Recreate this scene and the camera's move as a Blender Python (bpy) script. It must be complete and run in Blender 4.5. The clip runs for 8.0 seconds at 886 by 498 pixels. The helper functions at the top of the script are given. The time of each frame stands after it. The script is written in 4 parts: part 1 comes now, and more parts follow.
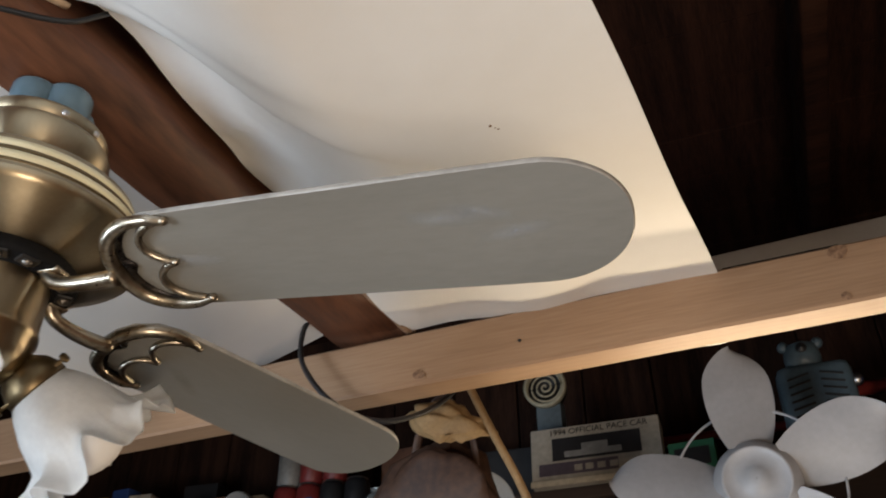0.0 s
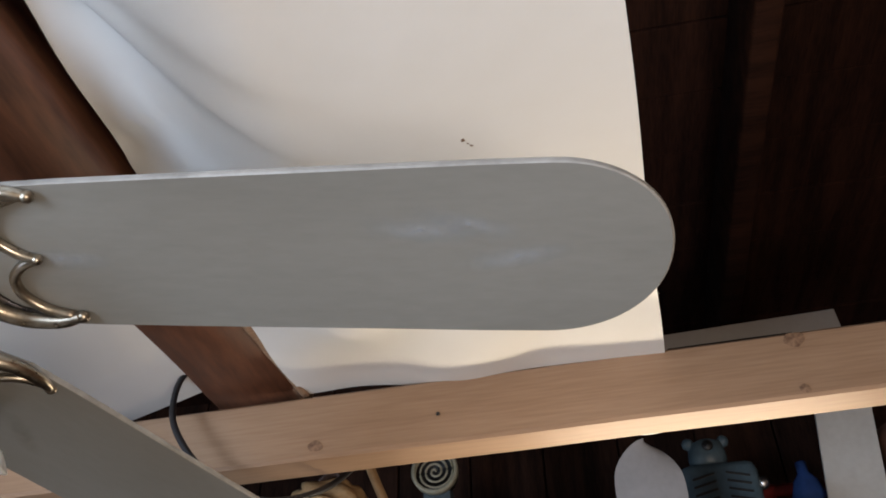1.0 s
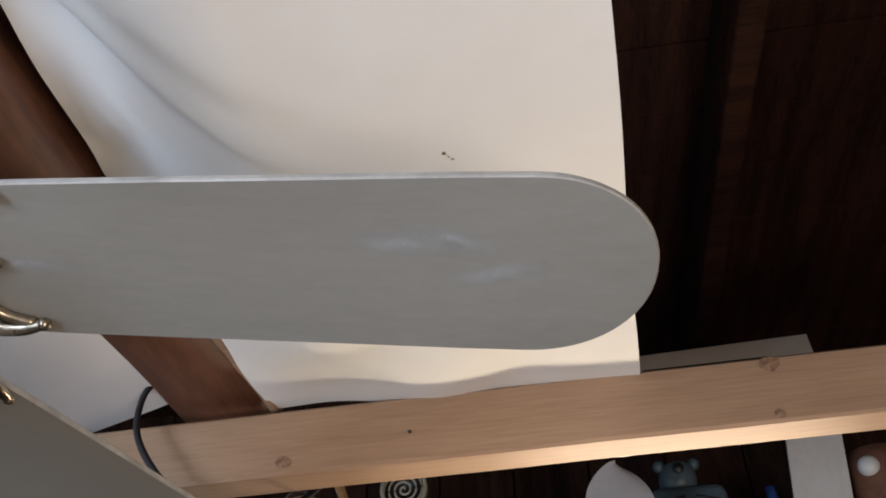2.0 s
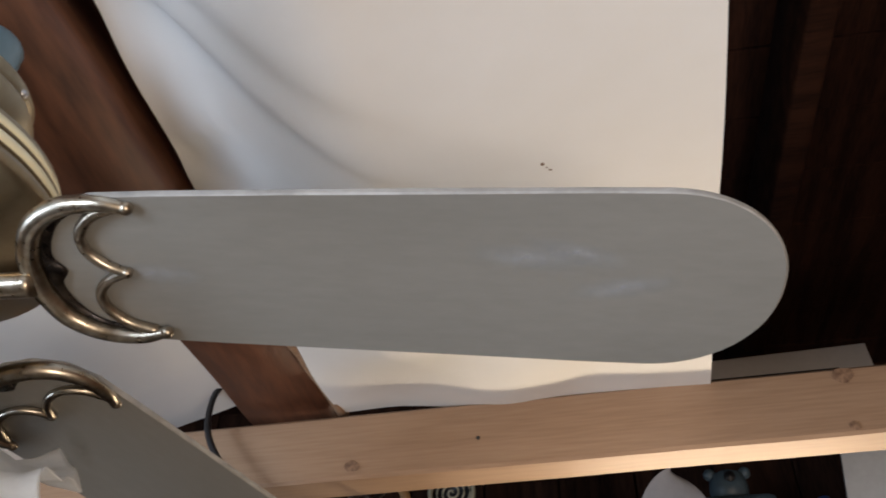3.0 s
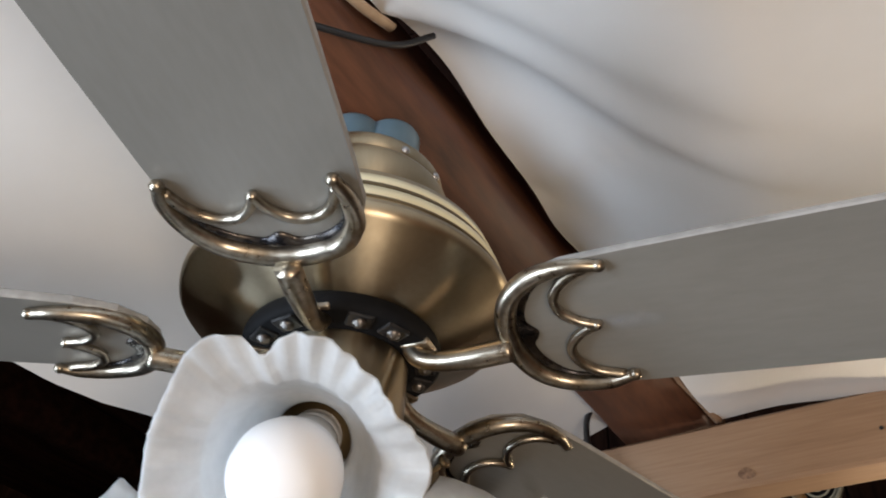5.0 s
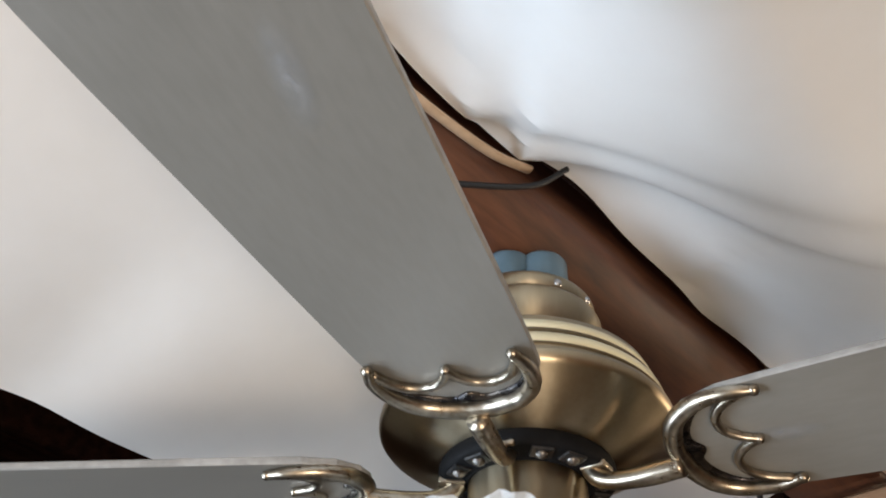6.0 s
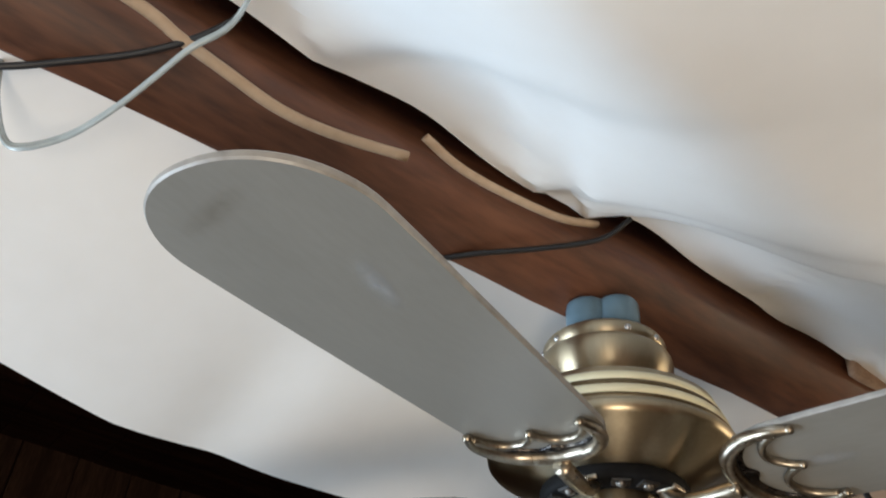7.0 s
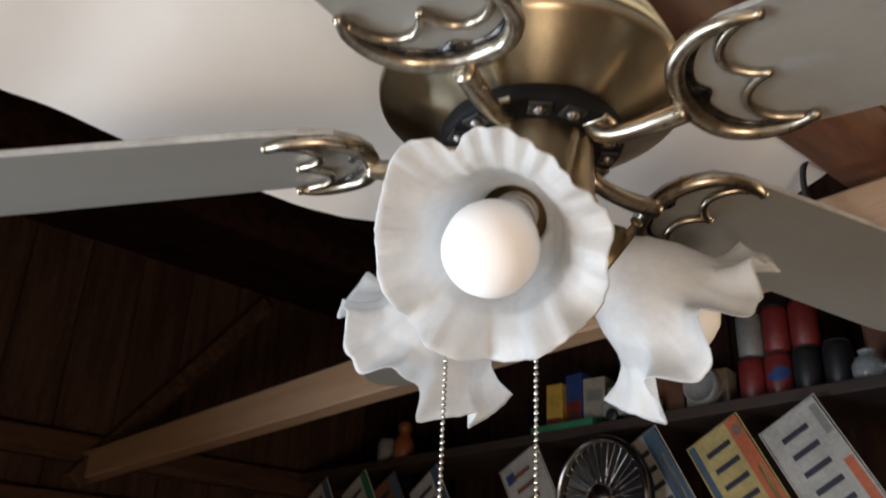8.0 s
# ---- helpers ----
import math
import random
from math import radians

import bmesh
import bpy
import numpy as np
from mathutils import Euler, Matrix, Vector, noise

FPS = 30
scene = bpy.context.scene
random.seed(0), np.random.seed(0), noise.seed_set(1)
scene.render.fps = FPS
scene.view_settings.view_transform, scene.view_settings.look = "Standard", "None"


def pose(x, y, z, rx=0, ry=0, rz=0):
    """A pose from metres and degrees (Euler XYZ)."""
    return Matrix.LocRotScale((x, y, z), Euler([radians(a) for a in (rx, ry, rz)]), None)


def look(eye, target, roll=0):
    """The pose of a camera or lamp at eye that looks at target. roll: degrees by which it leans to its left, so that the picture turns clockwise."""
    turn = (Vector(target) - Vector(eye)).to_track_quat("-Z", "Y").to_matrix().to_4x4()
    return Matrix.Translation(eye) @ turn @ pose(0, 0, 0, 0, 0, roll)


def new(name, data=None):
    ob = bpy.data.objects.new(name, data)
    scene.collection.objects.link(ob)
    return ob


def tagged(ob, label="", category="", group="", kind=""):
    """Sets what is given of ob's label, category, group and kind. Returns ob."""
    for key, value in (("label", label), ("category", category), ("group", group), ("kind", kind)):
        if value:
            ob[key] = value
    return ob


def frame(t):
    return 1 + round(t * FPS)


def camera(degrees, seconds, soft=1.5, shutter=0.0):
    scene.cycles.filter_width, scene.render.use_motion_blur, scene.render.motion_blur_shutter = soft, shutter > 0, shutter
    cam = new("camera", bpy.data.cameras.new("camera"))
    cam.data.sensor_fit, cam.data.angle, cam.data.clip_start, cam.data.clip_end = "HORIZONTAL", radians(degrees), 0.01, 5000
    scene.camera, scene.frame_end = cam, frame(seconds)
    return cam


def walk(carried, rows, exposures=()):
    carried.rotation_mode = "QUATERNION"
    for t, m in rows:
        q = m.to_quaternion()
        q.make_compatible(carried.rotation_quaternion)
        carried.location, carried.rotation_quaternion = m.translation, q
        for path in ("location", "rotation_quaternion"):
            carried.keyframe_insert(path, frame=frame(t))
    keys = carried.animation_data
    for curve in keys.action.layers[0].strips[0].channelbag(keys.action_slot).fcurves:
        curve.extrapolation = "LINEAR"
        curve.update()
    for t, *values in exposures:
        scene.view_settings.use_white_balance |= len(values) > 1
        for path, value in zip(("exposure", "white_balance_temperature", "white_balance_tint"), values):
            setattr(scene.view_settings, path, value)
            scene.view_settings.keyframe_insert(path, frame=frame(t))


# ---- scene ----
# seconds, eye x y z in metres, turn about x y z in degrees
cam = camera(55.2, 8.0, soft=1.8, shutter=0.25)
ROWS = [
    (0.0, 0.3804, -0.6415, 1.7297, 123.02, 0.42, -0.73),
    (0.5, 0.3470, -0.5227, 1.7799, 126.42, 0.77, -6.69),
    (1.0, 0.3246, -0.4809, 1.7935, 128.26, 1.17, -10.89),
    (1.5, 0.3265, -0.4680, 1.8021, 128.79, 1.21, -12.46),
    (1.7, 0.3305, -0.4706, 1.8008, 129.12, 1.14, -13.07),
    (2.8, 0.2792, -0.4617, 1.8068, 129.43, 0.65, -13.10),
    (3.0, 0.2680, -0.4631, 1.8059, 129.34, -0.39, -12.26),
    (3.5, 0.2151, -0.4466, 1.8090, 129.20, -1.27, -8.61),
    (4.0, 0.1800, -0.4449, 1.8065, 129.18, -1.93, -3.00),
    (4.5, 0.1582, -0.4536, 1.8082, 129.39, -2.02, 2.66),
    (4.7, 0.1525, -0.4613, 1.8097, 129.28, -2.21, 4.65),
    (5.8, 0.1386, -0.5577, 1.8153, 130.92, -2.25, 16.46),
    (6.0, 0.1484, -0.5838, 1.8131, 131.91, -2.60, 19.09),
    (6.3, 0.1794, -0.6305, 1.8192, 131.36, -3.49, 23.07),
    (6.5, 0.1995, -0.6589, 1.8041, 132.64, -3.87, 25.76),
    (7.0, 0.2416, -0.7219, 1.8091, 128.37, -3.10, 29.11),
    (7.5, 0.2796, -0.6564, 1.7857, 121.56, -3.22, 29.12),
    (7.8, 0.2333, -0.5637, 1.7562, 118.14, -2.50, 27.24),
    (8.0, 0.1824, -0.5151, 1.7792, 114.57, -2.41, 24.99),
]
EXPOSURES = [(0.0, 0.08, 6250, 10), (0.5, 0.2, 5850, 10), (1.5, 0.2, 5700, 11), (3.0, 0.1, 5900, 12), (4.5, 0.0, 5980, 11), (6.0, 0.18, 6050, 10), (7.2, 0.05, 5900, 6), (8.0, 0.15, 6420, 12)]
walk(cam, [(t, pose(x, y, z, rx, ry, rz)) for t, x, y, z, rx, ry, rz in ROWS], EXPOSURES)
# ---- end of walk ----
WEST_W, SOUTH_W, WORK_W, BENCH_W, ROOM_W = 9.5, 8.5, 1.9, 0.6, 51.0
CHAINS = ((-0.049, -0.031, 2.046), (0.0136, -0.0314, 2.036))

# ---- light ----
world = bpy.data.worlds.new("world")
scene.world = world
world.use_nodes = True
sky = world.node_tree.nodes.new("ShaderNodeTexSky")
sky.sky_type, sky.sun_disc, sky.sun_elevation, sky.sun_rotation = "NISHITA", False, radians(35), radians(200)
world.node_tree.links.new(sky.outputs[0], world.node_tree.nodes["Background"].inputs[0])
world.node_tree.nodes["Background"].inputs[1].default_value = 0.08

BUILD = pose(0, 0, 0, 0, 0, -22)   # the building's own axes: u to the right along the beam, v ahead along the rafter


def lamp(name, kind, m, power, colour, size=0.1, size_y=None):
    data = bpy.data.lights.new(name, kind)
    data.energy, data.color = power, colour
    if kind == "AREA":
        data.size = size
        if size_y:
            data.shape, data.size_y = "RECTANGLE", size_y
    else:
        data.shadow_soft_size = size
    ob = new(name, data)
    ob.matrix_world = m
    return ob


# daylight through the two windows, warm strip lights behind and below the tie beam, an added warm fill beside the
# camera
west = lamp("west_window_daylight", "AREA", BUILD @ look((-2.36, -1.02, 1.05), (0.2, -0.5, 2.1)), WEST_W, (0.76, 0.88, 1.0), 1.1, 1.0)
west.data.spread = radians(84)
south = lamp("south_window_daylight", "AREA", BUILD @ look((-0.75, -1.60, 1.30), (-0.05, 0.0, 2.0)), SOUTH_W, (0.80, 0.90, 1.0), 0.8, 1.0)
south.data.spread = radians(84)
strip = lamp("shelf_strip_light", "AREA", BUILD @ look((0.70, 1.08, 2.09), (0.66, 0.0, 2.22)), WORK_W, (1.0, 0.77, 0.50), 0.5, 0.03)
strip.data.spread = radians(120)
bench = lamp("bench_strip_light", "AREA", BUILD @ look((0.55, 0.93, 1.78), (0.50, 0.63, 2.25)), BENCH_W, (1.0, 0.78, 0.50), 0.5, 0.06)
bench.data.spread = radians(72)
# soft warm fill with no fixture, added to brighten the sheet and blades
lamp("unseen_warm_fill", "POINT", BUILD @ pose(1.15, -0.95, 0.95), ROOM_W, (1.0, 0.80, 0.60), 0.26)


# ---- materials ----
def material(name, colour, rough=0.6, metal=0.0, dark=None, scale=6.0, fine=60.0, bump=0.1, stretch=(1, 1, 1), coat=0.0, transmit=0.0, spec=0.5, amount=0.5, per_object=0.0, subsurface=0.0, rough_var=0.1):
    """A surface with broad stains and fine grain: colour runs to dark; stretch draws the grain out along an axis."""
    m = bpy.data.materials.new(name)
    m.use_nodes = True
    t = m.node_tree
    n, l = t.nodes, t.links
    b = n["Principled BSDF"]
    co = n.new("ShaderNodeTexCoord")
    mp = n.new("ShaderNodeMapping")
    mp.inputs["Scale"].default_value = stretch
    l.new(co.outputs["Object"], mp.inputs["Vector"])
    vec = mp.outputs["Vector"]
    if per_object:
        info = n.new("ShaderNodeObjectInfo")
        add = n.new("ShaderNodeVectorMath")
        add.operation = "ADD"
        mul = n.new("ShaderNodeMath")
        mul.operation = "MULTIPLY"
        mul.inputs[1].default_value = 7.0
        l.new(info.outputs["Random"], mul.inputs[0])
        l.new(vec, add.inputs[0])
        l.new(mul.outputs[0], add.inputs[1])
        vec = add.outputs[0]
    broad = n.new("ShaderNodeTexNoise")
    broad.inputs["Scale"].default_value, broad.inputs["Detail"].default_value = scale, 5.0
    grain = n.new("ShaderNodeTexNoise")
    grain.inputs["Scale"].default_value, grain.inputs["Detail"].default_value = fine, 4.0
    l.new(vec, broad.inputs["Vector"])
    l.new(vec, grain.inputs["Vector"])
    mean = n.new("ShaderNodeMix")
    mean.inputs[0].default_value = 0.4
    l.new(broad.outputs["Fac"], mean.inputs[2])
    l.new(grain.outputs["Fac"], mean.inputs[3])
    ramp = n.new("ShaderNodeMapRange")
    ramp.inputs[1].default_value, ramp.inputs[2].default_value = 0.32, 0.68
    ramp.inputs[3].default_value, ramp.inputs[4].default_value = 0.5 - amount, 0.5 + amount
    l.new(mean.outputs[0], ramp.inputs[0])
    mix = n.new("ShaderNodeMix")
    mix.data_type = "RGBA"
    mix.inputs[6].default_value = (*(dark or [0.8 * c for c in colour]), 1)
    mix.inputs[7].default_value = (*colour, 1)
    l.new(ramp.outputs[0], mix.inputs[0])
    l.new(mix.outputs[2], b.inputs["Base Color"])
    rr = n.new("ShaderNodeMapRange")
    rr.inputs[3].default_value, rr.inputs[4].default_value = max(0.03, rough - rough_var), min(1, rough + rough_var)
    l.new(grain.outputs["Fac"], rr.inputs[0])
    l.new(rr.outputs[0], b.inputs["Roughness"])
    b.inputs["Metallic"].default_value = metal
    b.inputs["Coat Weight"].default_value = coat
    b.inputs["Transmission Weight"].default_value = transmit
    b.inputs["Specular IOR Level"].default_value = spec
    if subsurface:
        b.inputs["Subsurface Weight"].default_value = subsurface
        b.inputs["Subsurface Radius"].default_value = (0.02, 0.02, 0.02)
    if bump:
        bp = n.new("ShaderNodeBump")
        bp.inputs["Strength"].default_value, bp.inputs["Distance"].default_value = bump, 0.002
        l.new(mean.outputs[0], bp.inputs["Height"])
        l.new(bp.outputs[0], b.inputs["Normal"])
    return m


def frosted(name, colour):
    """Frosted white glass: scatters light through, with a satin face."""
    m = material(name, colour, 0.38, scale=45, fine=190, bump=0.5, dark=[0.82 * c for c in colour], amount=0.8)
    t = m.node_tree
    b = t.nodes["Principled BSDF"]
    tr = t.nodes.new("ShaderNodeBsdfTranslucent")
    tr.inputs[0].default_value = (*colour, 1)
    mx = t.nodes.new("ShaderNodeMixShader")
    mx.inputs[0].default_value = 0.55
    t.links.new(b.outputs[0], mx.inputs[1])
    t.links.new(tr.outputs[0], mx.inputs[2])
    t.links.new(mx.outputs[0], t.nodes["Material Output"].inputs[0])
    return m


BRASS = material("brushed antique brass", (0.44, 0.365, 0.25), 0.32, 1.0, (0.36, 0.295, 0.195), 5, 260, 0.015, (1, 1, 0.12), rough_var=0.04)
BRASS_DARK = material("dark antique brass", (0.17, 0.13, 0.075), 0.42, 1.0, (0.13, 0.09, 0.045), 14, 180, 0.05)
IRON_BRASS = material("worn polished antique brass", (0.54, 0.485, 0.395), 0.30, 1.0, (0.29, 0.24, 0.175), 35, 200, 0.02, rough_var=0.08, amount=0.7)
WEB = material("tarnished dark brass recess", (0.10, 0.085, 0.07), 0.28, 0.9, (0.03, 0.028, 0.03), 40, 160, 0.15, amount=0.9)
for turned in (BRASS,):
    nodes = turned.node_tree.nodes
    lay = nodes.new("ShaderNodeTangent")
    lay.direction_type, lay.axis = "RADIAL", "Z"
    turned.node_tree.links.new(lay.outputs[0], nodes["Principled BSDF"].inputs["Tangent"])
    nodes["Principled BSDF"].inputs["Anisotropic"].default_value = 0.9
    nodes["Principled BSDF"].inputs["Anisotropic Rotation"].default_value = 0.25
CREAM = material("cream enamel band", (0.82, 0.77, 0.54), 0.4, 0.0, (0.76, 0.70, 0.47), 20, 90, 0.02)
BLACK = material("black japanned steel", (0.008, 0.008, 0.009), 0.6, 0.0, (0.012, 0.012, 0.012), 30, 200, 0.05, spec=0.05)
PAD = material("scuffed black casting", (0.035, 0.033, 0.032), 0.42, 0.3, (0.012, 0.012, 0.012), 60, 200, 0.3, amount=0.9)
STEEL_DULL = material("dull dark screw steel", (0.26, 0.24, 0.22), 0.38, 1.0, (0.10, 0.09, 0.08), 90, 240, 0.2, amount=0.9)
STEEL = material("zinc screw", (0.55, 0.55, 0.56), 0.3, 1.0, scale=40)
BLADE = material("pale grey satin blade laminate", (0.232, 0.222, 0.198), 0.32, 0.0, (0.182, 0.174, 0.153), 7, 120, 0.01, (0.5, 2, 1), spec=0.6, amount=0.35, rough_var=0.06, per_object=1)
EDGE = material("worn grey blade edge", (0.44, 0.43, 0.41), 0.4, 0.0, (0.20, 0.195, 0.18), 30, 160, 0.05, per_object=1, amount=0.35)
GLASS = frosted("frosted white glass", (0.86, 0.87, 0.87))
BULB = material("white coated bulb glass", (0.90, 0.90, 0.90), 0.55, 0.0, (0.90, 0.90, 0.9), 8, 50, 0.0, subsurface=0.3)
PORCELAIN = material("white socket plastic", (0.75, 0.74, 0.72), 0.45, scale=30)
CHAIN = material("nickel ball chain", (0.62, 0.60, 0.55), 0.22, 1.0, scale=60)
SHEET = material("white faced ceiling sheet", (0.80, 0.785, 0.76), 0.62, 0.0, (0.755, 0.735, 0.70), 1.6, 30, 0.12, spec=0.3, amount=0.4)
RAFTER = material("old brown rafter wood", (0.165, 0.066, 0.032), 0.5, 0.0, (0.048, 0.018, 0.010), 3, 30, 0.35, (4, 0.7, 4), amount=0.6)
PINE = material("planed pine", (0.37, 0.235, 0.14), 0.55, 0.0, (0.25, 0.145, 0.08), 2.6, 30, 0.15, (0.5, 6, 9), amount=0.6)
KNOT = material("pine knot", (0.30, 0.18, 0.105), 0.55, 0.0, (0.13, 0.068, 0.038), 90, 240, 0.2, amount=0.9)
ROOF = material("very dark roof boards", (0.030, 0.0125, 0.008), 0.9, 0.0, (0.010, 0.0045, 0.0035), 4, 40, 0.5, (8, 0.7, 8), spec=0.08, amount=0.8, per_object=1)
WALL = material("dark stained board wall", (0.040, 0.019, 0.012), 0.8, 0.0, (0.014, 0.007, 0.005), 4, 40, 0.5, (8, 8, 0.7), spec=0.1, amount=0.8, per_object=1)
# lighter than WALL: the lit look of the boards on that side is in the colour
LITBOARDS = material("brown boards in a lit tone", (0.085, 0.047, 0.031), 0.8, 0.0, (0.035, 0.019, 0.013), 3, 40, 0.5, (8, 8, 0.7), spec=0.1, amount=0.8, per_object=1)
FLOOR = material("grey concrete floor", (0.36, 0.34, 0.31), 0.8, 0.0, (0.26, 0.245, 0.22), 2, 40, 0.4)
PALE = material("pale light-bouncing boards", (0.62, 0.59, 0.54), 0.7, 0.0, (0.50, 0.47, 0.42), 3, 40, 0.3, (8, 8, 0.7), per_object=1)
BROWN = material("varnished brown boards", (0.26, 0.135, 0.065), 0.5, 0.0, (0.15, 0.07, 0.032), 3, 40, 0.3, (8, 8, 0.7), per_object=1)
BLUEBOX = material("blue plastic ceiling box", (0.14, 0.21, 0.26), 0.32, 0.0, (0.10, 0.16, 0.20), 20, 80, 0.05, spec=0.4)
RUBBER = material("black rubber cable", (0.018, 0.018, 0.020), 0.45, scale=30)
TAN = material("tan cable sheath", (0.50, 0.36, 0.24), 0.5, 0.0, (0.38, 0.26, 0.16), 20, 90, 0.1)
CLEAR = material("clear grey lamp cord", (0.42, 0.46, 0.46), 0.22, 0.0, (0.30, 0.34, 0.34), 40, 120, 0.05, spec=0.7)


# ---- building helpers ----
def mesh_of(name, verts, faces, mat, smooth=True):
    me = bpy.data.meshes.new(name)
    me.from_pydata([tuple(v) for v in verts], [], faces)
    me.update()
    if mat:
        for m in (mat if isinstance(mat, (list, tuple)) else [mat]):
            me.materials.append(m)
    if smooth:
        me.polygons.foreach_set("use_smooth", [True] * len(me.polygons))
    return me


def part(name, geo, mat, parent, label="", m=None, smooth=True):
    """One mesh object from (verts, faces) or a mesh, under a thing or a part."""
    me = geo if isinstance(geo, bpy.types.Mesh) else mesh_of(name, geo[0], geo[1], mat, smooth)
    ob = new(name, me)
    ob.parent = parent
    if m is not None:
        ob.matrix_local = m
    if label:
        ob["label"] = label
    return ob


def thing(name, geo, mat, label, category, m=None, group="", kind="", smooth=True):
    """A top-level thing: one mesh, or an Empty when geo is None."""
    data = None if geo is None else (geo if isinstance(geo, bpy.types.Mesh) else mesh_of(name, geo[0], geo[1], mat, smooth))
    ob = new(name, data)
    ob.matrix_world = m if m is not None else Matrix()
    return tagged(ob, label, category, group, kind)


def join(*geos):
    verts, faces = [], []
    for v, f in geos:
        k = len(verts)
        verts += list(v)
        faces += [tuple(i + k for i in q) for q in f]
    return verts, faces


def moved(geo, m):
    return [m @ Vector(v) for v in geo[0]], geo[1]


def lathe(profile, n=48, cap=True):
    """Turns (r, z) pairs about the z axis."""
    verts, faces = [], []
    for r, z in profile:
        for i in range(n):
            a = 2 * math.pi * i / n
            verts.append((r * math.cos(a), r * math.sin(a), z))
    for k in range(len(profile) - 1):
        for i in range(n):
            j = (i + 1) % n
            faces.append((k * n + i, k * n + j, (k + 1) * n + j, (k + 1) * n + i))
    if cap:
        faces.append(tuple(range(n)))
        faces.append(tuple(range((len(profile) - 1) * n, len(profile) * n)))
    return verts, faces


def smooth_path(points, steps=6):
    """A Catmull-Rom line through the points."""
    p = [Vector(q) for q in points]
    p = [2 * p[0] - p[1]] + p + [2 * p[-1] - p[-2]]
    out = []
    for i in range(1, len(p) - 2):
        for s in range(steps):
            t = s / steps
            a, b, c, d = p[i - 1], p[i], p[i + 1], p[i + 2]
            out.append(0.5 * (2 * b + (c - a) * t + (2 * a - 5 * b + 4 * c - d) * t * t + (3 * b - a - 3 * c + d) * t ** 3))
    out.append(p[-2])
    return out


def tube(points, radius, n=10, steps=6, flat=1.0):
    """A round rod along a smooth line; radius is a number or a function of 0..1; flat squeezes its height."""
    line = smooth_path(points, steps) if steps else [Vector(q) for q in points]
    verts, faces = [], []
    up = Vector((0, 0, 1))
    for i, p in enumerate(line):
        d = (line[min(i + 1, len(line) - 1)] - line[max(i - 1, 0)]).normalized()
        side = d.cross(up)
        if side.length < 1e-3:
            side = d.cross(Vector((1, 0, 0)))
        side.normalize()
        top = side.cross(d)
        r = radius(i / (len(line) - 1)) if callable(radius) else radius
        for k in range(n):
            a = 2 * math.pi * k / n
            verts.append(p + side * (r * math.cos(a)) + top * (r * flat * math.sin(a)))
    for i in range(len(line) - 1):
        for k in range(n):
            j = (k + 1) % n
            faces.append((i * n + k, i * n + j, (i + 1) * n + j, (i + 1) * n + k))
    faces.append(tuple(range(n))[::-1])
    faces.append(tuple(range((len(line) - 1) * n, len(line) * n)))
    return verts, faces


def box(x0, x1, y0, y1, z0, z1, bevel=0.0):
    bm = bmesh.new()
    bmesh.ops.create_cube(bm, size=1)
    for v in bm.verts:
        v.co = (x0 + (v.co.x + 0.5) * (x1 - x0), y0 + (v.co.y + 0.5) * (y1 - y0), z0 + (v.co.z + 0.5) * (z1 - z0))
    if bevel:
        bmesh.ops.bevel(bm, geom=bm.edges[:], offset=bevel, segments=2, affect="EDGES", profile=0.5)
    geo = ([v.co.copy() for v in bm.verts], [tuple(v.index for v in f.verts) for f in bm.faces])
    bm.free()
    return geo


def ball(r, n=12, squash=1.0):
    prof = [(max(1e-4, r * math.sin(math.pi * i / n)), -r * squash * math.cos(math.pi * i / n)) for i in range(n + 1)]
    return lathe(prof, 2 * n, cap=False)


def plank(length, width, depth, bow=0.0, n=10, chip=0.0015, seed=1):
    """A sawn board along x with eased edges, slightly uneven, from x=0; its top back edge is at y=0..width, z=-depth..0."""
    rnd = random.Random(seed)
    verts, faces = [], []
    e = min(0.004, 0.12 * min(width, depth))
    ring = [(e, 0), (width - e, 0), (width, -e), (width, -depth + e), (width - e, -depth), (e, -depth), (0, -depth + e), (0, -e)]
    for i in range(n + 1):
        t = i / n
        dy, dz = bow * math.sin(math.pi * t) + rnd.uniform(-chip, chip), rnd.uniform(-chip, chip)
        for y, z in ring:
            verts.append((length * t, y + dy + rnd.uniform(-chip, chip) * 0.4, z + dz + rnd.uniform(-chip, chip) * 0.4))
    m = len(ring)
    for i in range(n):
        for k in range(m):
            j = (k + 1) % m
            faces.append((i * m + k, (i + 1) * m + k, (i + 1) * m + j, i * m + j))
    faces.append(tuple(range(m)))
    faces.append(tuple(range(n * m, n * m + m))[::-1])
    return verts, faces


def step(a, b, x):
    t = min(1, max(0, (x - a) / (b - a)))
    return t * t * (3 - 2 * t)


# ---- the room's shell ----
# out of view; its concrete is kept light to bounce light up at the fan
thing("floor", box(-4.2, 2.6, -3.2, 1.8, -0.12, 0.0), FLOOR, "worn grey concrete floor", "floor", BUILD, kind="structure", smooth=False)


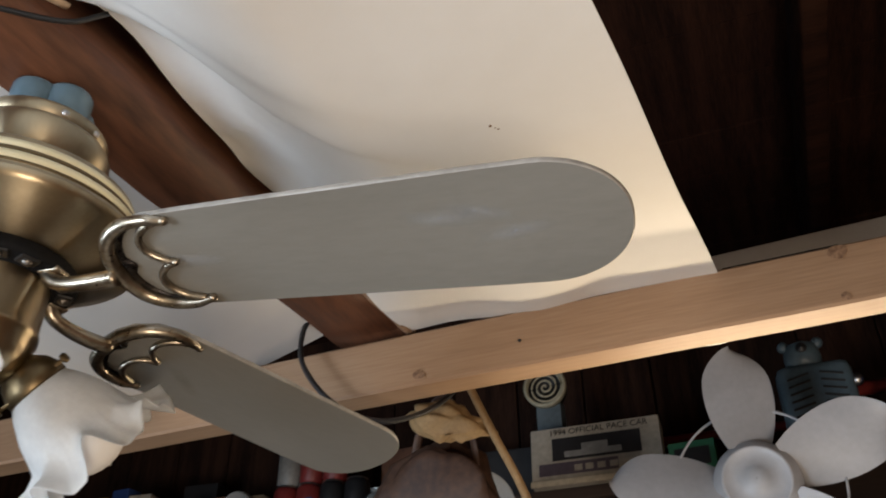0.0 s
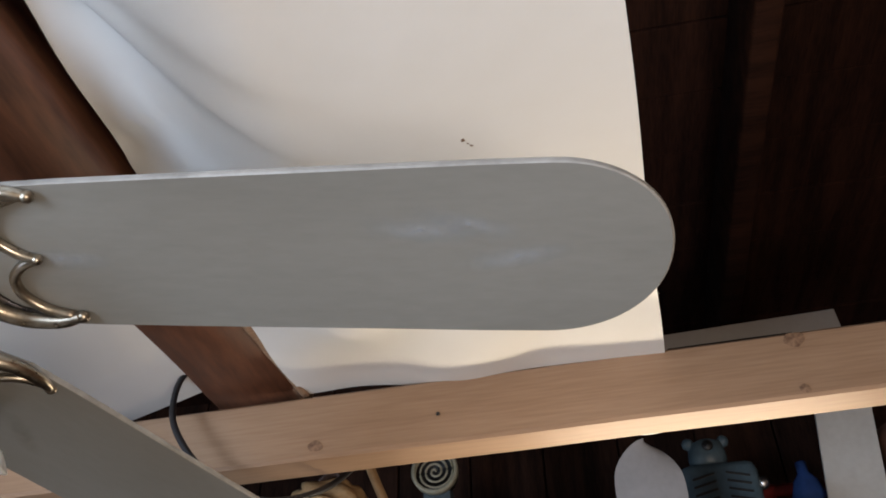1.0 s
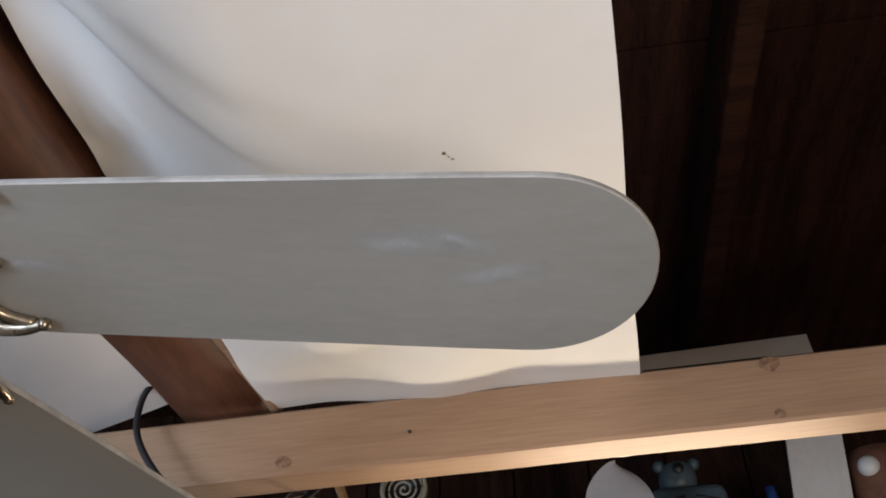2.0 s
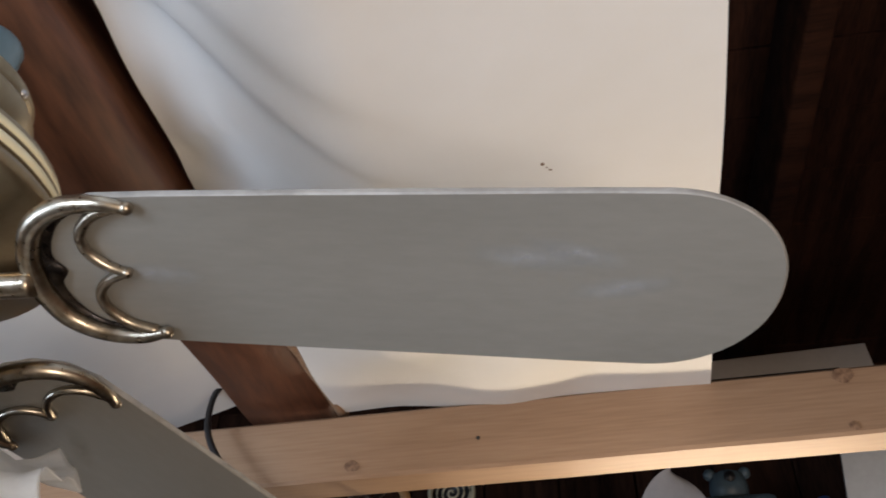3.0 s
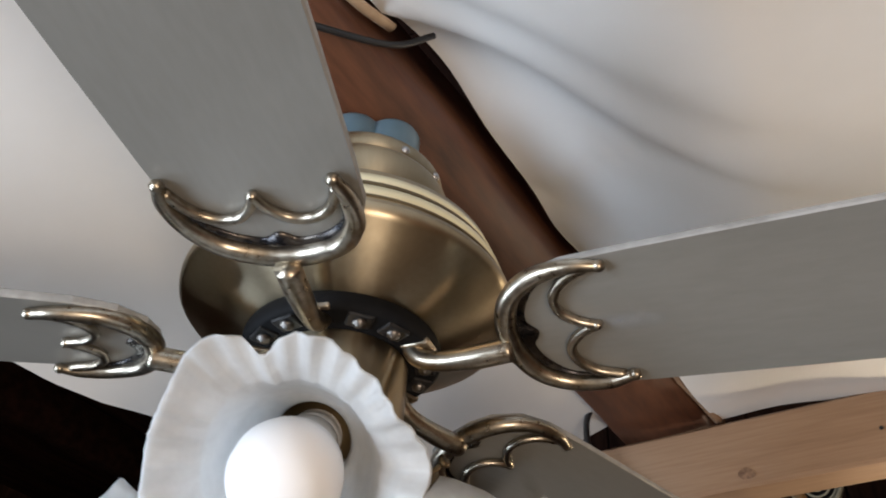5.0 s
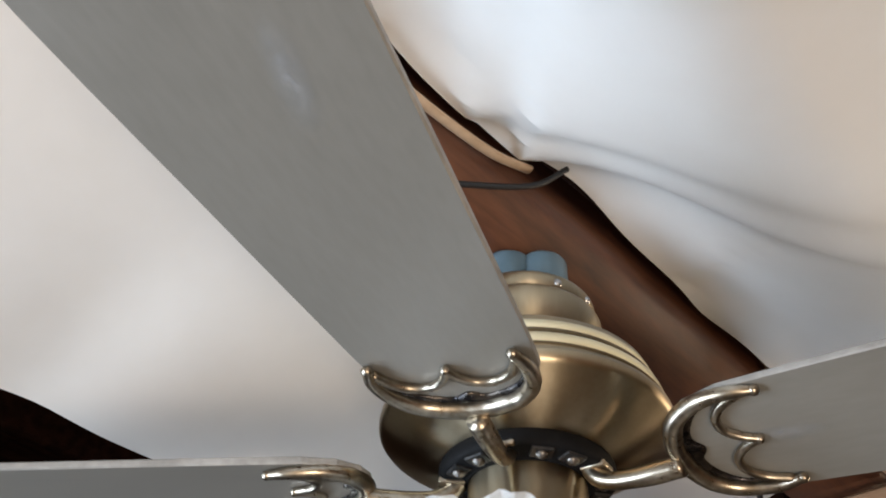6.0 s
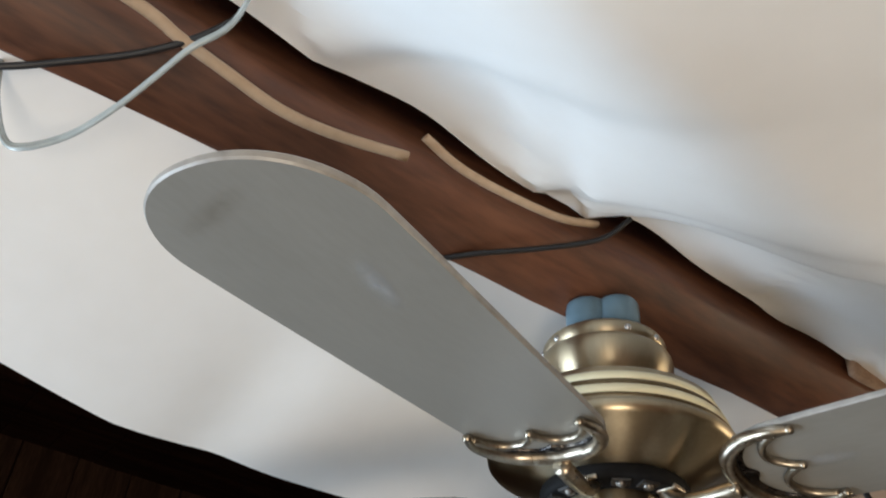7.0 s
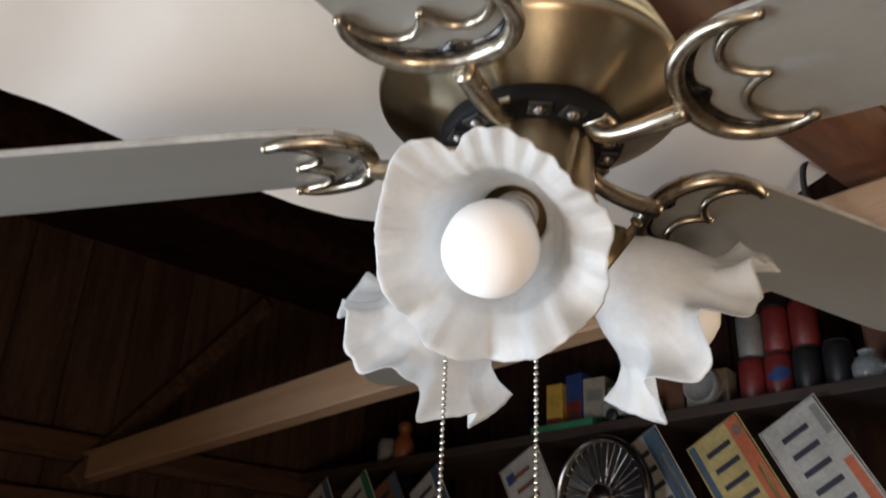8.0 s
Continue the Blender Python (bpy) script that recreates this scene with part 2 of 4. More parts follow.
def board_wall(name, length, height, m, openings=(), label="dark stained vertical board wall", mat=None):
    """A wall of upright boards along x, each a piece, left out where an opening (x0, x1, z0, z1) cuts through."""
    mat = mat or WALL
    backing = [(0.0, length, 0.0, height)]
    for x0, x1, z0, z1 in openings:
        backing = [(0.0, x0, 0.0, height), (x1, length, 0.0, height), (x0, x1, z1, height)] + ([(x0, x1, 0.0, z0)] if z0 > 0 else [])
    wall = thing(name, join(*[box(a, b, 0.026, 0.08, c, d) for a, b, c, d in backing]), mat, label, "wall", m, kind="structure", smooth=False)
    w, x = 0.19, 0.0
    shapes = {}
    while x < length - 0.02:
        b = min(w, length - x)
        spans = [(0.0, height)]
        for x0, x1, z0, z1 in openings:
            if x + b > x0 + 0.02 and x < x1 - 0.02:
                spans = [s for a, c in spans for s in ((a, min(c, z0)), (max(a, z1), c)) if s[1] - s[0] > 0.03]
        for a, c in spans:
            key = (round(b, 3), round(c - a, 3))
            if key not in shapes:
                shapes[key] = mesh_of("board", *box(0.002, b - 0.002, 0, 0.024, 0, c - a, 0.003), mat, False)
            part("board", shapes[key], mat, wall, m=pose(x, random.uniform(-0.003, 0.003), a))
        x += w
    return wall


board_wall("wall_north", 6.8, 3.1, BUILD @ pose(-4.2, 1.72, 0))
# the south wall is never in view; its pale boards act as a reflector
board_wall("wall_south", 6.8, 3.1, BUILD @ pose(2.6, -1.66, 0, 0, 0, 180), [(2.95, 3.75, 0.8, 1.8)], "unseen pale board wall that bounces light", PALE)
board_wall("wall_west", 4.9, 3.1, BUILD @ pose(-2.45, -3.12, 0, 0, 0, 90), [(1.55, 2.65, 0.5, 1.5)], "brown vertical board wall in a lightened, lit tone", LITBOARDS)
board_wall("wall_east", 4.9, 3.1, BUILD @ pose(2.55, 1.76, 0, 0, 0, -90), (), "varnished brown vertical board wall", BROWN)

# roof of dark boards on rafters
roof = thing("ceiling", join(*[moved(box(-4.25 + 0.0, 2.65, 0, 0.158, 0, 0.022, 0.003), pose(0, -3.2 + 0.16 * i, 2.98 + 0.0012 * (i % 3))) for i in range(32)]), ROOF,
             "very dark board roof seen from below", "ceiling", BUILD, kind="structure", smooth=False)
for i, u in enumerate((-3.3, -2.5, -1.7, -0.95, 0.85, 1.6)):
    thing("roof_rafter", plank(4.8, 0.045, 0.14, seed=40 + i), ROOF, "dark old roof rafter under the roof boards", "rafter", BUILD @ pose(u, -3.15, 2.975, 0, 0, 90), group="roof rafters", kind="structure")

OLDWOOD = material("dusty old brown timber", (0.10, 0.052, 0.030), 0.75, 0.0, (0.04, 0.020, 0.012), 4, 40, 0.4, (0.7, 8, 8), spec=0.2, amount=0.8)
for z, d in ((2.315, 0.085), (2.135, 0.16)):
    thing("wall_plate", plank(3.2, 0.05, d, n=14, chip=0.002, seed=int(z * 100)), OLDWOOD, "dusty dark timber rail along the side wall", "timber", BUILD @ pose(-2.395, -1.5, z, 0, 0, 90), group="side wall rails", kind="structure")

brace = BUILD @ pose(-2.40, 1.12, 2.93) @ pose(0, 0, 0, 52, 0, 0)
thing("wall_brace", box(0.0, 0.05, -0.95, 0.0, -0.06, 0.0, 0.004), OLDWOOD, "dusty dark timber brace leaning up the side wall", "timber", brace, kind="structure", smooth=False)

# ---- brown rafter over the fan ----
RAFTER_M = BUILD @ pose(0.016, 0, 2.343)


def rafter_geo():
    verts, faces = [], []
    rnd = random.Random(5)
    n = 40
    for i in range(n + 1):
        v = -1.9 + 2.59 * i / n
        left, right = 2.312 + 0.062 * v - 2.343, 2.378 + 0.030 * v - 2.343
        j = rnd.uniform(-0.0015, 0.0015)
        edge = 0.004 + 0.032 * step(-0.42, 0.25, v) + 0.052 * step(0.22, 0.66, v)
        right -= 0.032 * step(0.22, 0.66, v)
        for u, z in ((-0.036, left + 0.004), (-0.031, left), (edge - 0.005, right - 0.012), (edge, right - 0.006), (edge - 0.016, right + 0.085), (-0.075, left + 0.075)):
            verts.append((u + j, v, z + rnd.uniform(-0.001, 0.001)))
    for i in range(n):
        for k in range(6):
            a, b = i * 6 + k, i * 6 + (k + 1) % 6
            faces.append((a, b, b + 6, a + 6))
    faces += [tuple(range(6)), tuple(range(n * 6, n * 6 + 6))[::-1]]
    return verts, faces


thing("rafter", rafter_geo(), RAFTER, "old red-brown rafter carrying the ceiling fan", "rafter", RAFTER_M, kind="structure")


LATH = material("pale tan lath", (0.36, 0.23, 0.14), 0.6, 0.0, (0.22, 0.13, 0.075), 8, 50, 0.3, (6, 0.8, 6), amount=0.7)
thing("trim", plank(0.28, 0.010, 0.03, n=12, chip=0.0012, seed=21), LATH, "thin tan lath nailed beside the rafter", "trim", BUILD @ pose(0.084, 0.37, 2.394, 0, 5, 81.5), kind="structure")


# ---- white ceiling sheets either side of it ----
# folds of the sheet: start u v, direction, height, softness, length
FOLDS = ((0.082, -0.035, 0.74, 0.017, 0.0085, 0.24), (0.085, -0.115, 0.70, 0.010, 0.009, 0.18), (0.09, -0.36, 0.62, 0.009, 0.016, 0.2), (0.09, -0.62, 0.75, 0.008, 0.02, 0.2), (0.09, 0.24, 0.95, -0.008, 0.02, 0.2), (0.16, 0.37, 1.0, 0.006, 0.016, 0.2), (0.30, 0.42, 0.9, -0.005, 0.014, 0.2))


def sheet_right(u, v):
    z = 2.274 + 0.135 * (v - 0.145) + (0.134 - 0.105 * min(v, 0.6)) * (1 - step(0.055, 0.30, u + 0.06 * v)) * (1 - 0.85 * step(0.36, 0.61, v))
    near = 1 - step(0.06, 0.30, u - 0.12 * v)
    z += 0.006 * near * math.sin(9 * v + 5 * u) + 0.006 * near * math.sin(23 * v + 1.3)
    for a, b, turn, amp, wide, long in FOLDS:
        c, d = math.cos(turn), math.sin(turn)
        s, q = (u - a) * c + (v - b) * d, -(u - a) * d + (v - b) * c
        if s > -0.05:
            z += amp * math.tanh(q / wide) * math.exp(-(q / 0.19) ** 2) * math.exp(-max(0, s) / long)
    low = step(0.30, 0.52, v) * step(0.02, 0.2, u) * (1 - step(0.40, 0.52, u))
    z += 0.0045 * low * math.sin(26 * (u + 0.55 * v))
    return z + 0.0025 * noise.noise(Vector((4 * u, 4 * v, 0.3)))


def sheet_left(u, v):
    z = 2.352 + 0.06 * v - 0.39 * max(0, -u - 0.02) - 0.012 * step(0.40, 0.63, v) * (1 - step(0.02, 0.22, -u))
    z += 0.0035 * math.sin(7 * v - 4 * u) * step(0.05, 0.3, -u) + 0.008 * math.exp(-((v + 0.25) / 0.06) ** 2) * step(0.1, 0.3, -u)
    return z + 0.004 * noise.noise(Vector((4 * u, 4 * v, 7.3)))


def sheet_geo(lo, hi, v0, v1, height, nu=44, nv=110, thick=0.004):
    verts, faces = [], []
    for k in (0, 1):
        for j in range(nv + 1):
            v = v0 + (v1 - v0) * j / nv
            a, b = lo(v), hi(v)
            for i in range(nu + 1):
                u = a + (b - a) * i / nu
                verts.append((u, v, height(u, v) + k * thick))
    m = (nv + 1) * (nu + 1)
    for j in range(nv):
        for i in range(nu):
            a = j * (nu + 1) + i
            faces.append((a, a + nu + 1, a + nu + 2, a + 1))
            faces.append((m + a, m + a + 1, m + a + nu + 2, m + a + nu + 1))
    edge = [i for i in range(nu + 1)] + [j * (nu + 1) + nu for j in range(1, nv + 1)] + [nv * (nu + 1) + i for i in range(nu - 1, -1, -1)] + [j * (nu + 1) for j in range(nv - 1, 0, -1)]
    for a, b in zip(edge, edge[1:] + edge[:1]):
        k = len(verts)
        verts += [verts[a], verts[b], verts[b + m], verts[a + m]]
        faces.append((k, k + 1, k + 2, k + 3))
    return verts, faces


def left_edge(v):
    # the sheet is cut off raggedly, with one corner
    pts = ((-1.9, -0.22), (-0.49, -0.322), (-0.362, -0.361), (-0.27, -0.376), (-0.15, -0.379), (-0.03, -0.382), (0.04, -0.385), (0.10, -0.380), (0.14, -0.370), (0.4, -0.32), (0.7, -0.31))
    for (a, p), (b, q) in zip(pts, pts[1:]):
        if v <= b:
            return p + (q - p) * (v - a) / (b - a)
    return pts[-1][1]


thing("ceiling_sheet", sheet_geo(lambda v: 0.047 + 0.024 * step(-0.25, 0.42, v) + 0.045 * step(0.24, 0.64, v) + 0.002 * math.sin(17 * v) + 0.0018 * math.sin(41 * v + 1), lambda v: 0.540 + 0.076 * v + 0.0012 * math.sin(14 * v), -1.9, 0.632, sheet_right, 60, 150, 0.002), SHEET,
      "large white ceiling sheet bowed and creased beside the rafter", "ceiling sheet", BUILD, kind="structure")
thing("ceiling_sheet", sheet_geo(left_edge, lambda v: -0.012 + 0 * v, -1.9, 0.64, sheet_left, 44, 150, 0.0015), SHEET,
      "white ceiling sheet with a loose wavy cut edge", "ceiling sheet", BUILD, kind="structure")

# ---- pine tie beam ----
BEAM_M = pose(0.52, 0.458, 2.338, 0, 0, -21.3) @ pose(0, 0, 0, 0, -1.6, 0)
beam = thing("tie_beam", moved(plank(3.9, 0.054, 0.088, n=30, chip=0.0004, seed=3), pose(-2.9, 0, 0)), PINE, "pale planed pine tie beam with knots and a nail", "beam", BEAM_M, kind="structure", smooth=False)


def disc(r, n=14, wob=0.25, seed=0, stretch=1.0):
    rnd = random.Random(seed)
    ph = rnd.uniform(0, 6)
    verts = [(r * stretch * (1 + wob * 0.5 * math.sin(2 * a + ph)) * math.cos(a), -0.0006, r * (1 + wob * 0.5 * math.sin(3 * a + ph)) * math.sin(a)) for a in [2 * math.pi * i / n for i in range(n)]]
    return verts + [(0, -0.0012, 0)], [(i, (i + 1) % n, n) for i in range(n)]


for x, z, r, s in ((-0.17, -0.073, 0.0075, 1.3), (0.432, -0.012, 0.0105, 1.2), (0.425, -0.079, 0.006, 1.1), (-1.2, -0.05, 0.010, 1.2)):
    part("knot", disc(r, seed=int(100 * abs(x)), stretch=s), KNOT, beam, m=pose(x, -0.0012, z))
part("nail", moved(lathe([(0.0001, 0.0015), (0.0021, 0.0013), (0.0025, 0.0)], 12), pose(0, 0, 0, 90, 0, 0)), RUBBER, beam, "small dark nail head", pose(-0.012, -0.0015, -0.050))

# ---- ceiling fan ----
fan = thing("ceiling_fan", None, None, "antique brass ceiling fan with grey blades and frilled glass lamps", "ceiling fan", pose(0, 0, 2.1))
part("canopy", lathe([(0.050, 0.1735), (0.0605, 0.173), (0.0622, 0.170), (0.0622, 0.1605), (0.0605, 0.1590), (0.0605, 0.1570), (0.0650, 0.1555), (0.0668, 0.152), (0.0675, 0.146), (0.0668, 0.139), (0.0640, 0.130), (0.0595, 0.121), (0.0545, 0.113), (0.051, 0.106), (0.050, 0.098)], 64), BRASS, fan, "brushed brass canopy", pose(0, 0, 0.003))
for a in (-150, -118, -48, -15, 60, 150):
    part("canopy_screw", moved(ball(0.0038, 6), pose(0, 0, 0)), STEEL, fan, m=pose(0, 0, 0, 0, 0, a) @ pose(0.0610, 0, 0.1670))
housing = part("motor_housing", lathe([(0.038, 0.1000), (0.090, 0.0992), (0.0965, 0.0985), (0.0992, 0.0970), (0.1003, 0.0960), (0.1015, 0.095), (0.1030, 0.0895), (0.1092, 0.0745), (0.1140, 0.0595), (0.1148, 0.0575), (0.1163, 0.0565), (0.1172, 0.053), (0.1168, 0.048), (0.1148, 0.0455), (0.1128, 0.0445), (0.104, 0.0385), (0.092, 0.0315), (0.078, 0.0245), (0.068, 0.0210), (0.060, 0.020)], 80), BRASS, fan, "brushed antique brass motor housing", pose(0, 0, 0.003))


def wall_r(z):
    return 0.1030 + (0.0895 - z) * (0.0062 / 0.0150) if z > 0.0745 else 0.1092 + (0.0745 - z) * (0.0048 / 0.0150)


for z0, z1 in ((0.0895, 0.0805), (0.0735, 0.0645)):
    part("band", lathe([(wall_r(z0) - 0.0005, z0 + 0.0006), (wall_r(z0) + 0.0008, z0), (wall_r(z1) + 0.0008, z1), (wall_r(z1) - 0.0005, z1 - 0.0006)], 80, cap=False), CREAM, housing, "cream enamel band")
for z0, z1 in ((0.0803, 0.0737), (0.0643, 0.0602)):
    part("groove_band", lathe([(wall_r(z0) - 0.0004, z0), (wall_r(z0) + 0.0003, z0 - 0.0003), (wall_r(z1) + 0.0003, z1 + 0.0003), (wall_r(z1) - 0.0004, z1)], 80, cap=False), BRASS_DARK, housing, "dark brass band")
flywheel = part("flywheel", lathe([(0.040, 0.026), (0.066, 0.026), (0.0680, 0.022), (0.0680, 0.0145), (0.0655, 0.0115), (0.0635, 0.0108), (0.0500, 0.0108), (0.0485, 0.0095), (0.0465, 0.0095), (0.040, 0.011)], 56), BLACK, fan, "black flywheel ring with screws")
for k in range(15):
    if k % 3:
        a = pose(0, 0, 0, 0, 0, -17 + 24 * k) @ pose(0.0572, 0, 0.0105)
        part("pad", box(-0.0068, 0.0068, -0.0085, 0.0085, -0.0016, 0.002, 0.0012), PAD, flywheel, "worn black mounting pad", a, False)
        part("screw", lathe([(0.0001, -0.0052), (0.0024, -0.0050), (0.0026, -0.0040), (0.0044, -0.0036), (0.0047, -0.0016), (0.0047, 0.001)], 12), STEEL_DULL, flywheel, m=a)
part("switch_housing", lathe([(0.040, 0.013), (0.0450, 0.0105), (0.0455, 0.0085), (0.0455, -0.034), (0.047, -0.036), (0.047, -0.041), (0.0445, -0.043), (0.043, -0.060), (0.036, -0.072), (0.020, -0.080), (0.008, -0.082)], 56), BRASS, fan, "brushed brass switch housing")
part("finial", lathe([(0.004, -0.080), (0.008, -0.083), (0.0085, -0.088), (0.004, -0.094), (0.0005, -0.096)], 20), BRASS_DARK, fan)

OUTLINE = ((0.118, 0.012), (0.124, 0.030), (0.140, 0.046), (0.165, 0.0535), (0.200, 0.0555), (0.280, 0.0585), (0.360, 0.0610), (0.440, 0.0630), (0.478, 0.0635))


def blade_geo(thick=0.0055):
    half = [(x - 0.17, w) for x, w in OUTLINE]
    n = 16
    for i in range(1, n):
        a = math.pi / 2 * i / n
        half.append((0.310 + 0.068 * math.sin(a), 0.0635 * math.cos(a) ** 0.92))
    ring = [(x, -w) for x, w in half] + [(0.378, 0.0)] + [(x, w) for x, w in reversed(half)]
    m = len(ring)
    e = 0.0012
    verts, faces = [], []
    cx = 0.17
    for inset, z in ((e, 0.0), (0, e), (0, thick - e), (e, thick)):
        for x, y in ring:
            d = math.hypot(x - cx, y)
            verts.append((x - inset * (x - cx) / d, y - inset * y / d, z))
    for k in range(3):
        for i in range(m):
            j = (i + 1) % m
            faces.append((k * m + i, k * m + j, (k + 1) * m + j, (k + 1) * m + i))
    faces.append(tuple(range(m))[::-1])
    faces.append(tuple(range(3 * m, 4 * m)))
    me = mesh_of("blade", verts, faces, [BLADE, EDGE], False)
    for i, f in enumerate(me.polygons):
        f.material_index = 1 if i < 3 * m else 0
    return me


BOW = [(0.019, -0.0500, -0.0045), (0.003, -0.0530, -0.0045), (-0.020, -0.0490, -0.0035), (-0.038, -0.036, -0.0035), (-0.047, -0.016, -0.0035), (-0.0485, 0.0, -0.0035), (-0.047, 0.014, -0.0035), (-0.038, 0.033, -0.0035), (-0.020, 0.0450, -0.0035), (0.003, 0.0475, -0.0045), (0.020, 0.0435, -0.0045)]


def iron_geo():
    """The open crescent of the blade iron: a thick outer bow, a scalloped inner bar and raised tips, under the blade."""
    z = -0.0035
    outer = tube(BOW, lambda t: 0.0030 + 0.0040 * math.sin(math.pi * t) ** 0.7, 12, 6)
    scal1 = tube([(0.012, -0.0500, z), (-0.003, -0.043, z), (-0.0125, -0.031, z), (-0.012, -0.018, z), (-0.003, -0.008, z), (0.007, -0.003, z)], lambda t: 0.0034 - 0.0004 * t, 10, 6)
    scal2 = tube([(0.007, -0.003, z), (-0.004, 0.002, z), (-0.0125, 0.012, z), (-0.012, 0.025, z), (-0.002, 0.037, z), (0.014, 0.0435, z)], lambda t: 0.0030 + 0.0004 * t, 10, 6)
    tips = [moved(ball(0.0042, 6, 0.9), pose(*BOW[k])) for k in (0, -1)]
    return join(outer, scal1, scal2, moved(ball(0.0036, 6), pose(0.007, -0.003, z)), *tips)


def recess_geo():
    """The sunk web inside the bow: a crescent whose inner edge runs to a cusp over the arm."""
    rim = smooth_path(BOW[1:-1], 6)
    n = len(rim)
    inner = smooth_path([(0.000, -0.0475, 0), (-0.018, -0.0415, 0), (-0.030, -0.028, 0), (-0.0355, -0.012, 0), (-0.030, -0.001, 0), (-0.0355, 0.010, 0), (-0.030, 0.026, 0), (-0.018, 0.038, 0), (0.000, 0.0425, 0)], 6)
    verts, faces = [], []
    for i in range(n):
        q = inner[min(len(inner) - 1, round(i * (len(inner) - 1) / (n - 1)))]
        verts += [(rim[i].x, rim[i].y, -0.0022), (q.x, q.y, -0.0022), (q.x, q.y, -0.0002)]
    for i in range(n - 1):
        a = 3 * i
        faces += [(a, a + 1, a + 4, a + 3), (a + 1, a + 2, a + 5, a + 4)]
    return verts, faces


def arm_geo():
    foot = moved(box(-0.010, 0.010, -0.009, 0.009, -0.0025, 0.003, 0.0015), pose(0.0575, 0, 0.0105))
    rod = tube([(0.0535, 0, 0.011), (0.0575, 0, 0.0045), (0.065, 0, 0.0000), (0.078, 0, -0.0030), (0.098, 0, -0.0040), (0.122, 0, -0.0030)], lambda t: 0.0078 - 0.0012 * math.sin(math.pi * min(1, 1.2 * t)), 14, 8)
    return join(rod, foot)


def smear(name, colour, strength):
    """A thin patchy film that thins out to nothing at its rim."""
    m = material(name, colour, 0.5, scale=60, fine=160, bump=0.0)
    t = m.node_tree
    n, l = t.nodes, t.links
    co, gr, no, mu, cl = n.new("ShaderNodeTexCoord"), n.new("ShaderNodeTexGradient"), n.new("ShaderNodeTexNoise"), n.new("ShaderNodeMath"), n.new("ShaderNodeMath")
    gr.gradient_type = "SPHERICAL"
    mp = n.new("ShaderNodeMapping")
    mp.inputs["Scale"].default_value = (30, 110, 1)
    l.new(co.outputs["Object"], mp.inputs["Vector"])
    l.new(mp.outputs["Vector"], gr.inputs["Vector"])
    no.inputs["Scale"].default_value, no.inputs["Detail"].default_value = 160, 4
    l.new(co.outputs["Object"], no.inputs["Vector"])
    mu.operation, cl.operation, cl.use_clamp = "MULTIPLY", "MULTIPLY", True
    l.new(gr.outputs["Fac"], mu.inputs[0])
    l.new(no.outputs["Fac"], mu.inputs[1])
    l.new(mu.outputs[0], cl.inputs[0])
    cl.inputs[1].default_value = strength
    l.new(cl.outputs[0], n["Principled BSDF"].inputs["Alpha"])
    return m


SMEAR = smear("pale dusty smear", (0.42, 0.43, 0.44), 0.9)
RUSTSMEAR = smear("brown smear", (0.17, 0.12, 0.07), 0.35)
SMEARS = {-14.4: ((0.235, -0.018, 8, SMEAR), (0.262, -0.022, 14, SMEAR), (0.290, 0.002, -10, SMEAR), (0.02, 0.0, 4, SMEAR)), -90.6: ((0.345, -0.012, 70, RUSTSMEAR), (0.25, 0.02, 10, SMEAR)), 55.0: ((0.055, 0.012, 25, RUSTSMEAR),)}
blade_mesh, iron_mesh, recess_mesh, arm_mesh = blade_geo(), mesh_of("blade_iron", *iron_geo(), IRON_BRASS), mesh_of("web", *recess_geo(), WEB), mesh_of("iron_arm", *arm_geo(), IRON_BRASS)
for az, droop, lift, pitch in ((-14.4, 3.0, 0.0015, -11.3), (55.0, 1.0, 0.001, -10), (-90.6, 6.3, 0.003, -3.0), (-161.0, 4.6, 0.0, -10), (127.0, 4.6, 0.0, -10)):
    b = part("blade", blade_mesh, None, fan, "pale grey satin fan blade with a worn edge", pose(0, 0, 0, 0, 0, az) @ pose(0.17, 0, 0.0045 + lift) @ pose(0, 0, 0, 0, droop, 0) @ pose(0, 0, 0, pitch, 0, 0))
    crescent = part("blade_iron", iron_mesh, None, b, "worn brass crescent blade iron")
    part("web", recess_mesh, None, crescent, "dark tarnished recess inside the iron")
    for x, y, turn, mat in SMEARS.get(az, ()):
        part("smear", ([(-0.036, -0.010, -0.0004), (0.036, -0.010, -0.0004), (0.036, 0.010, -0.0004), (-0.036, 0.010, -0.0004)], [(0, 3, 2, 1)]), mat, b, m=pose(x, y, 0, 0, 0, turn))
    part("iron_arm", arm_mesh, None, fan, "worn brass arm of a blade iron", pose(0, 0, lift, 0, 0, az))


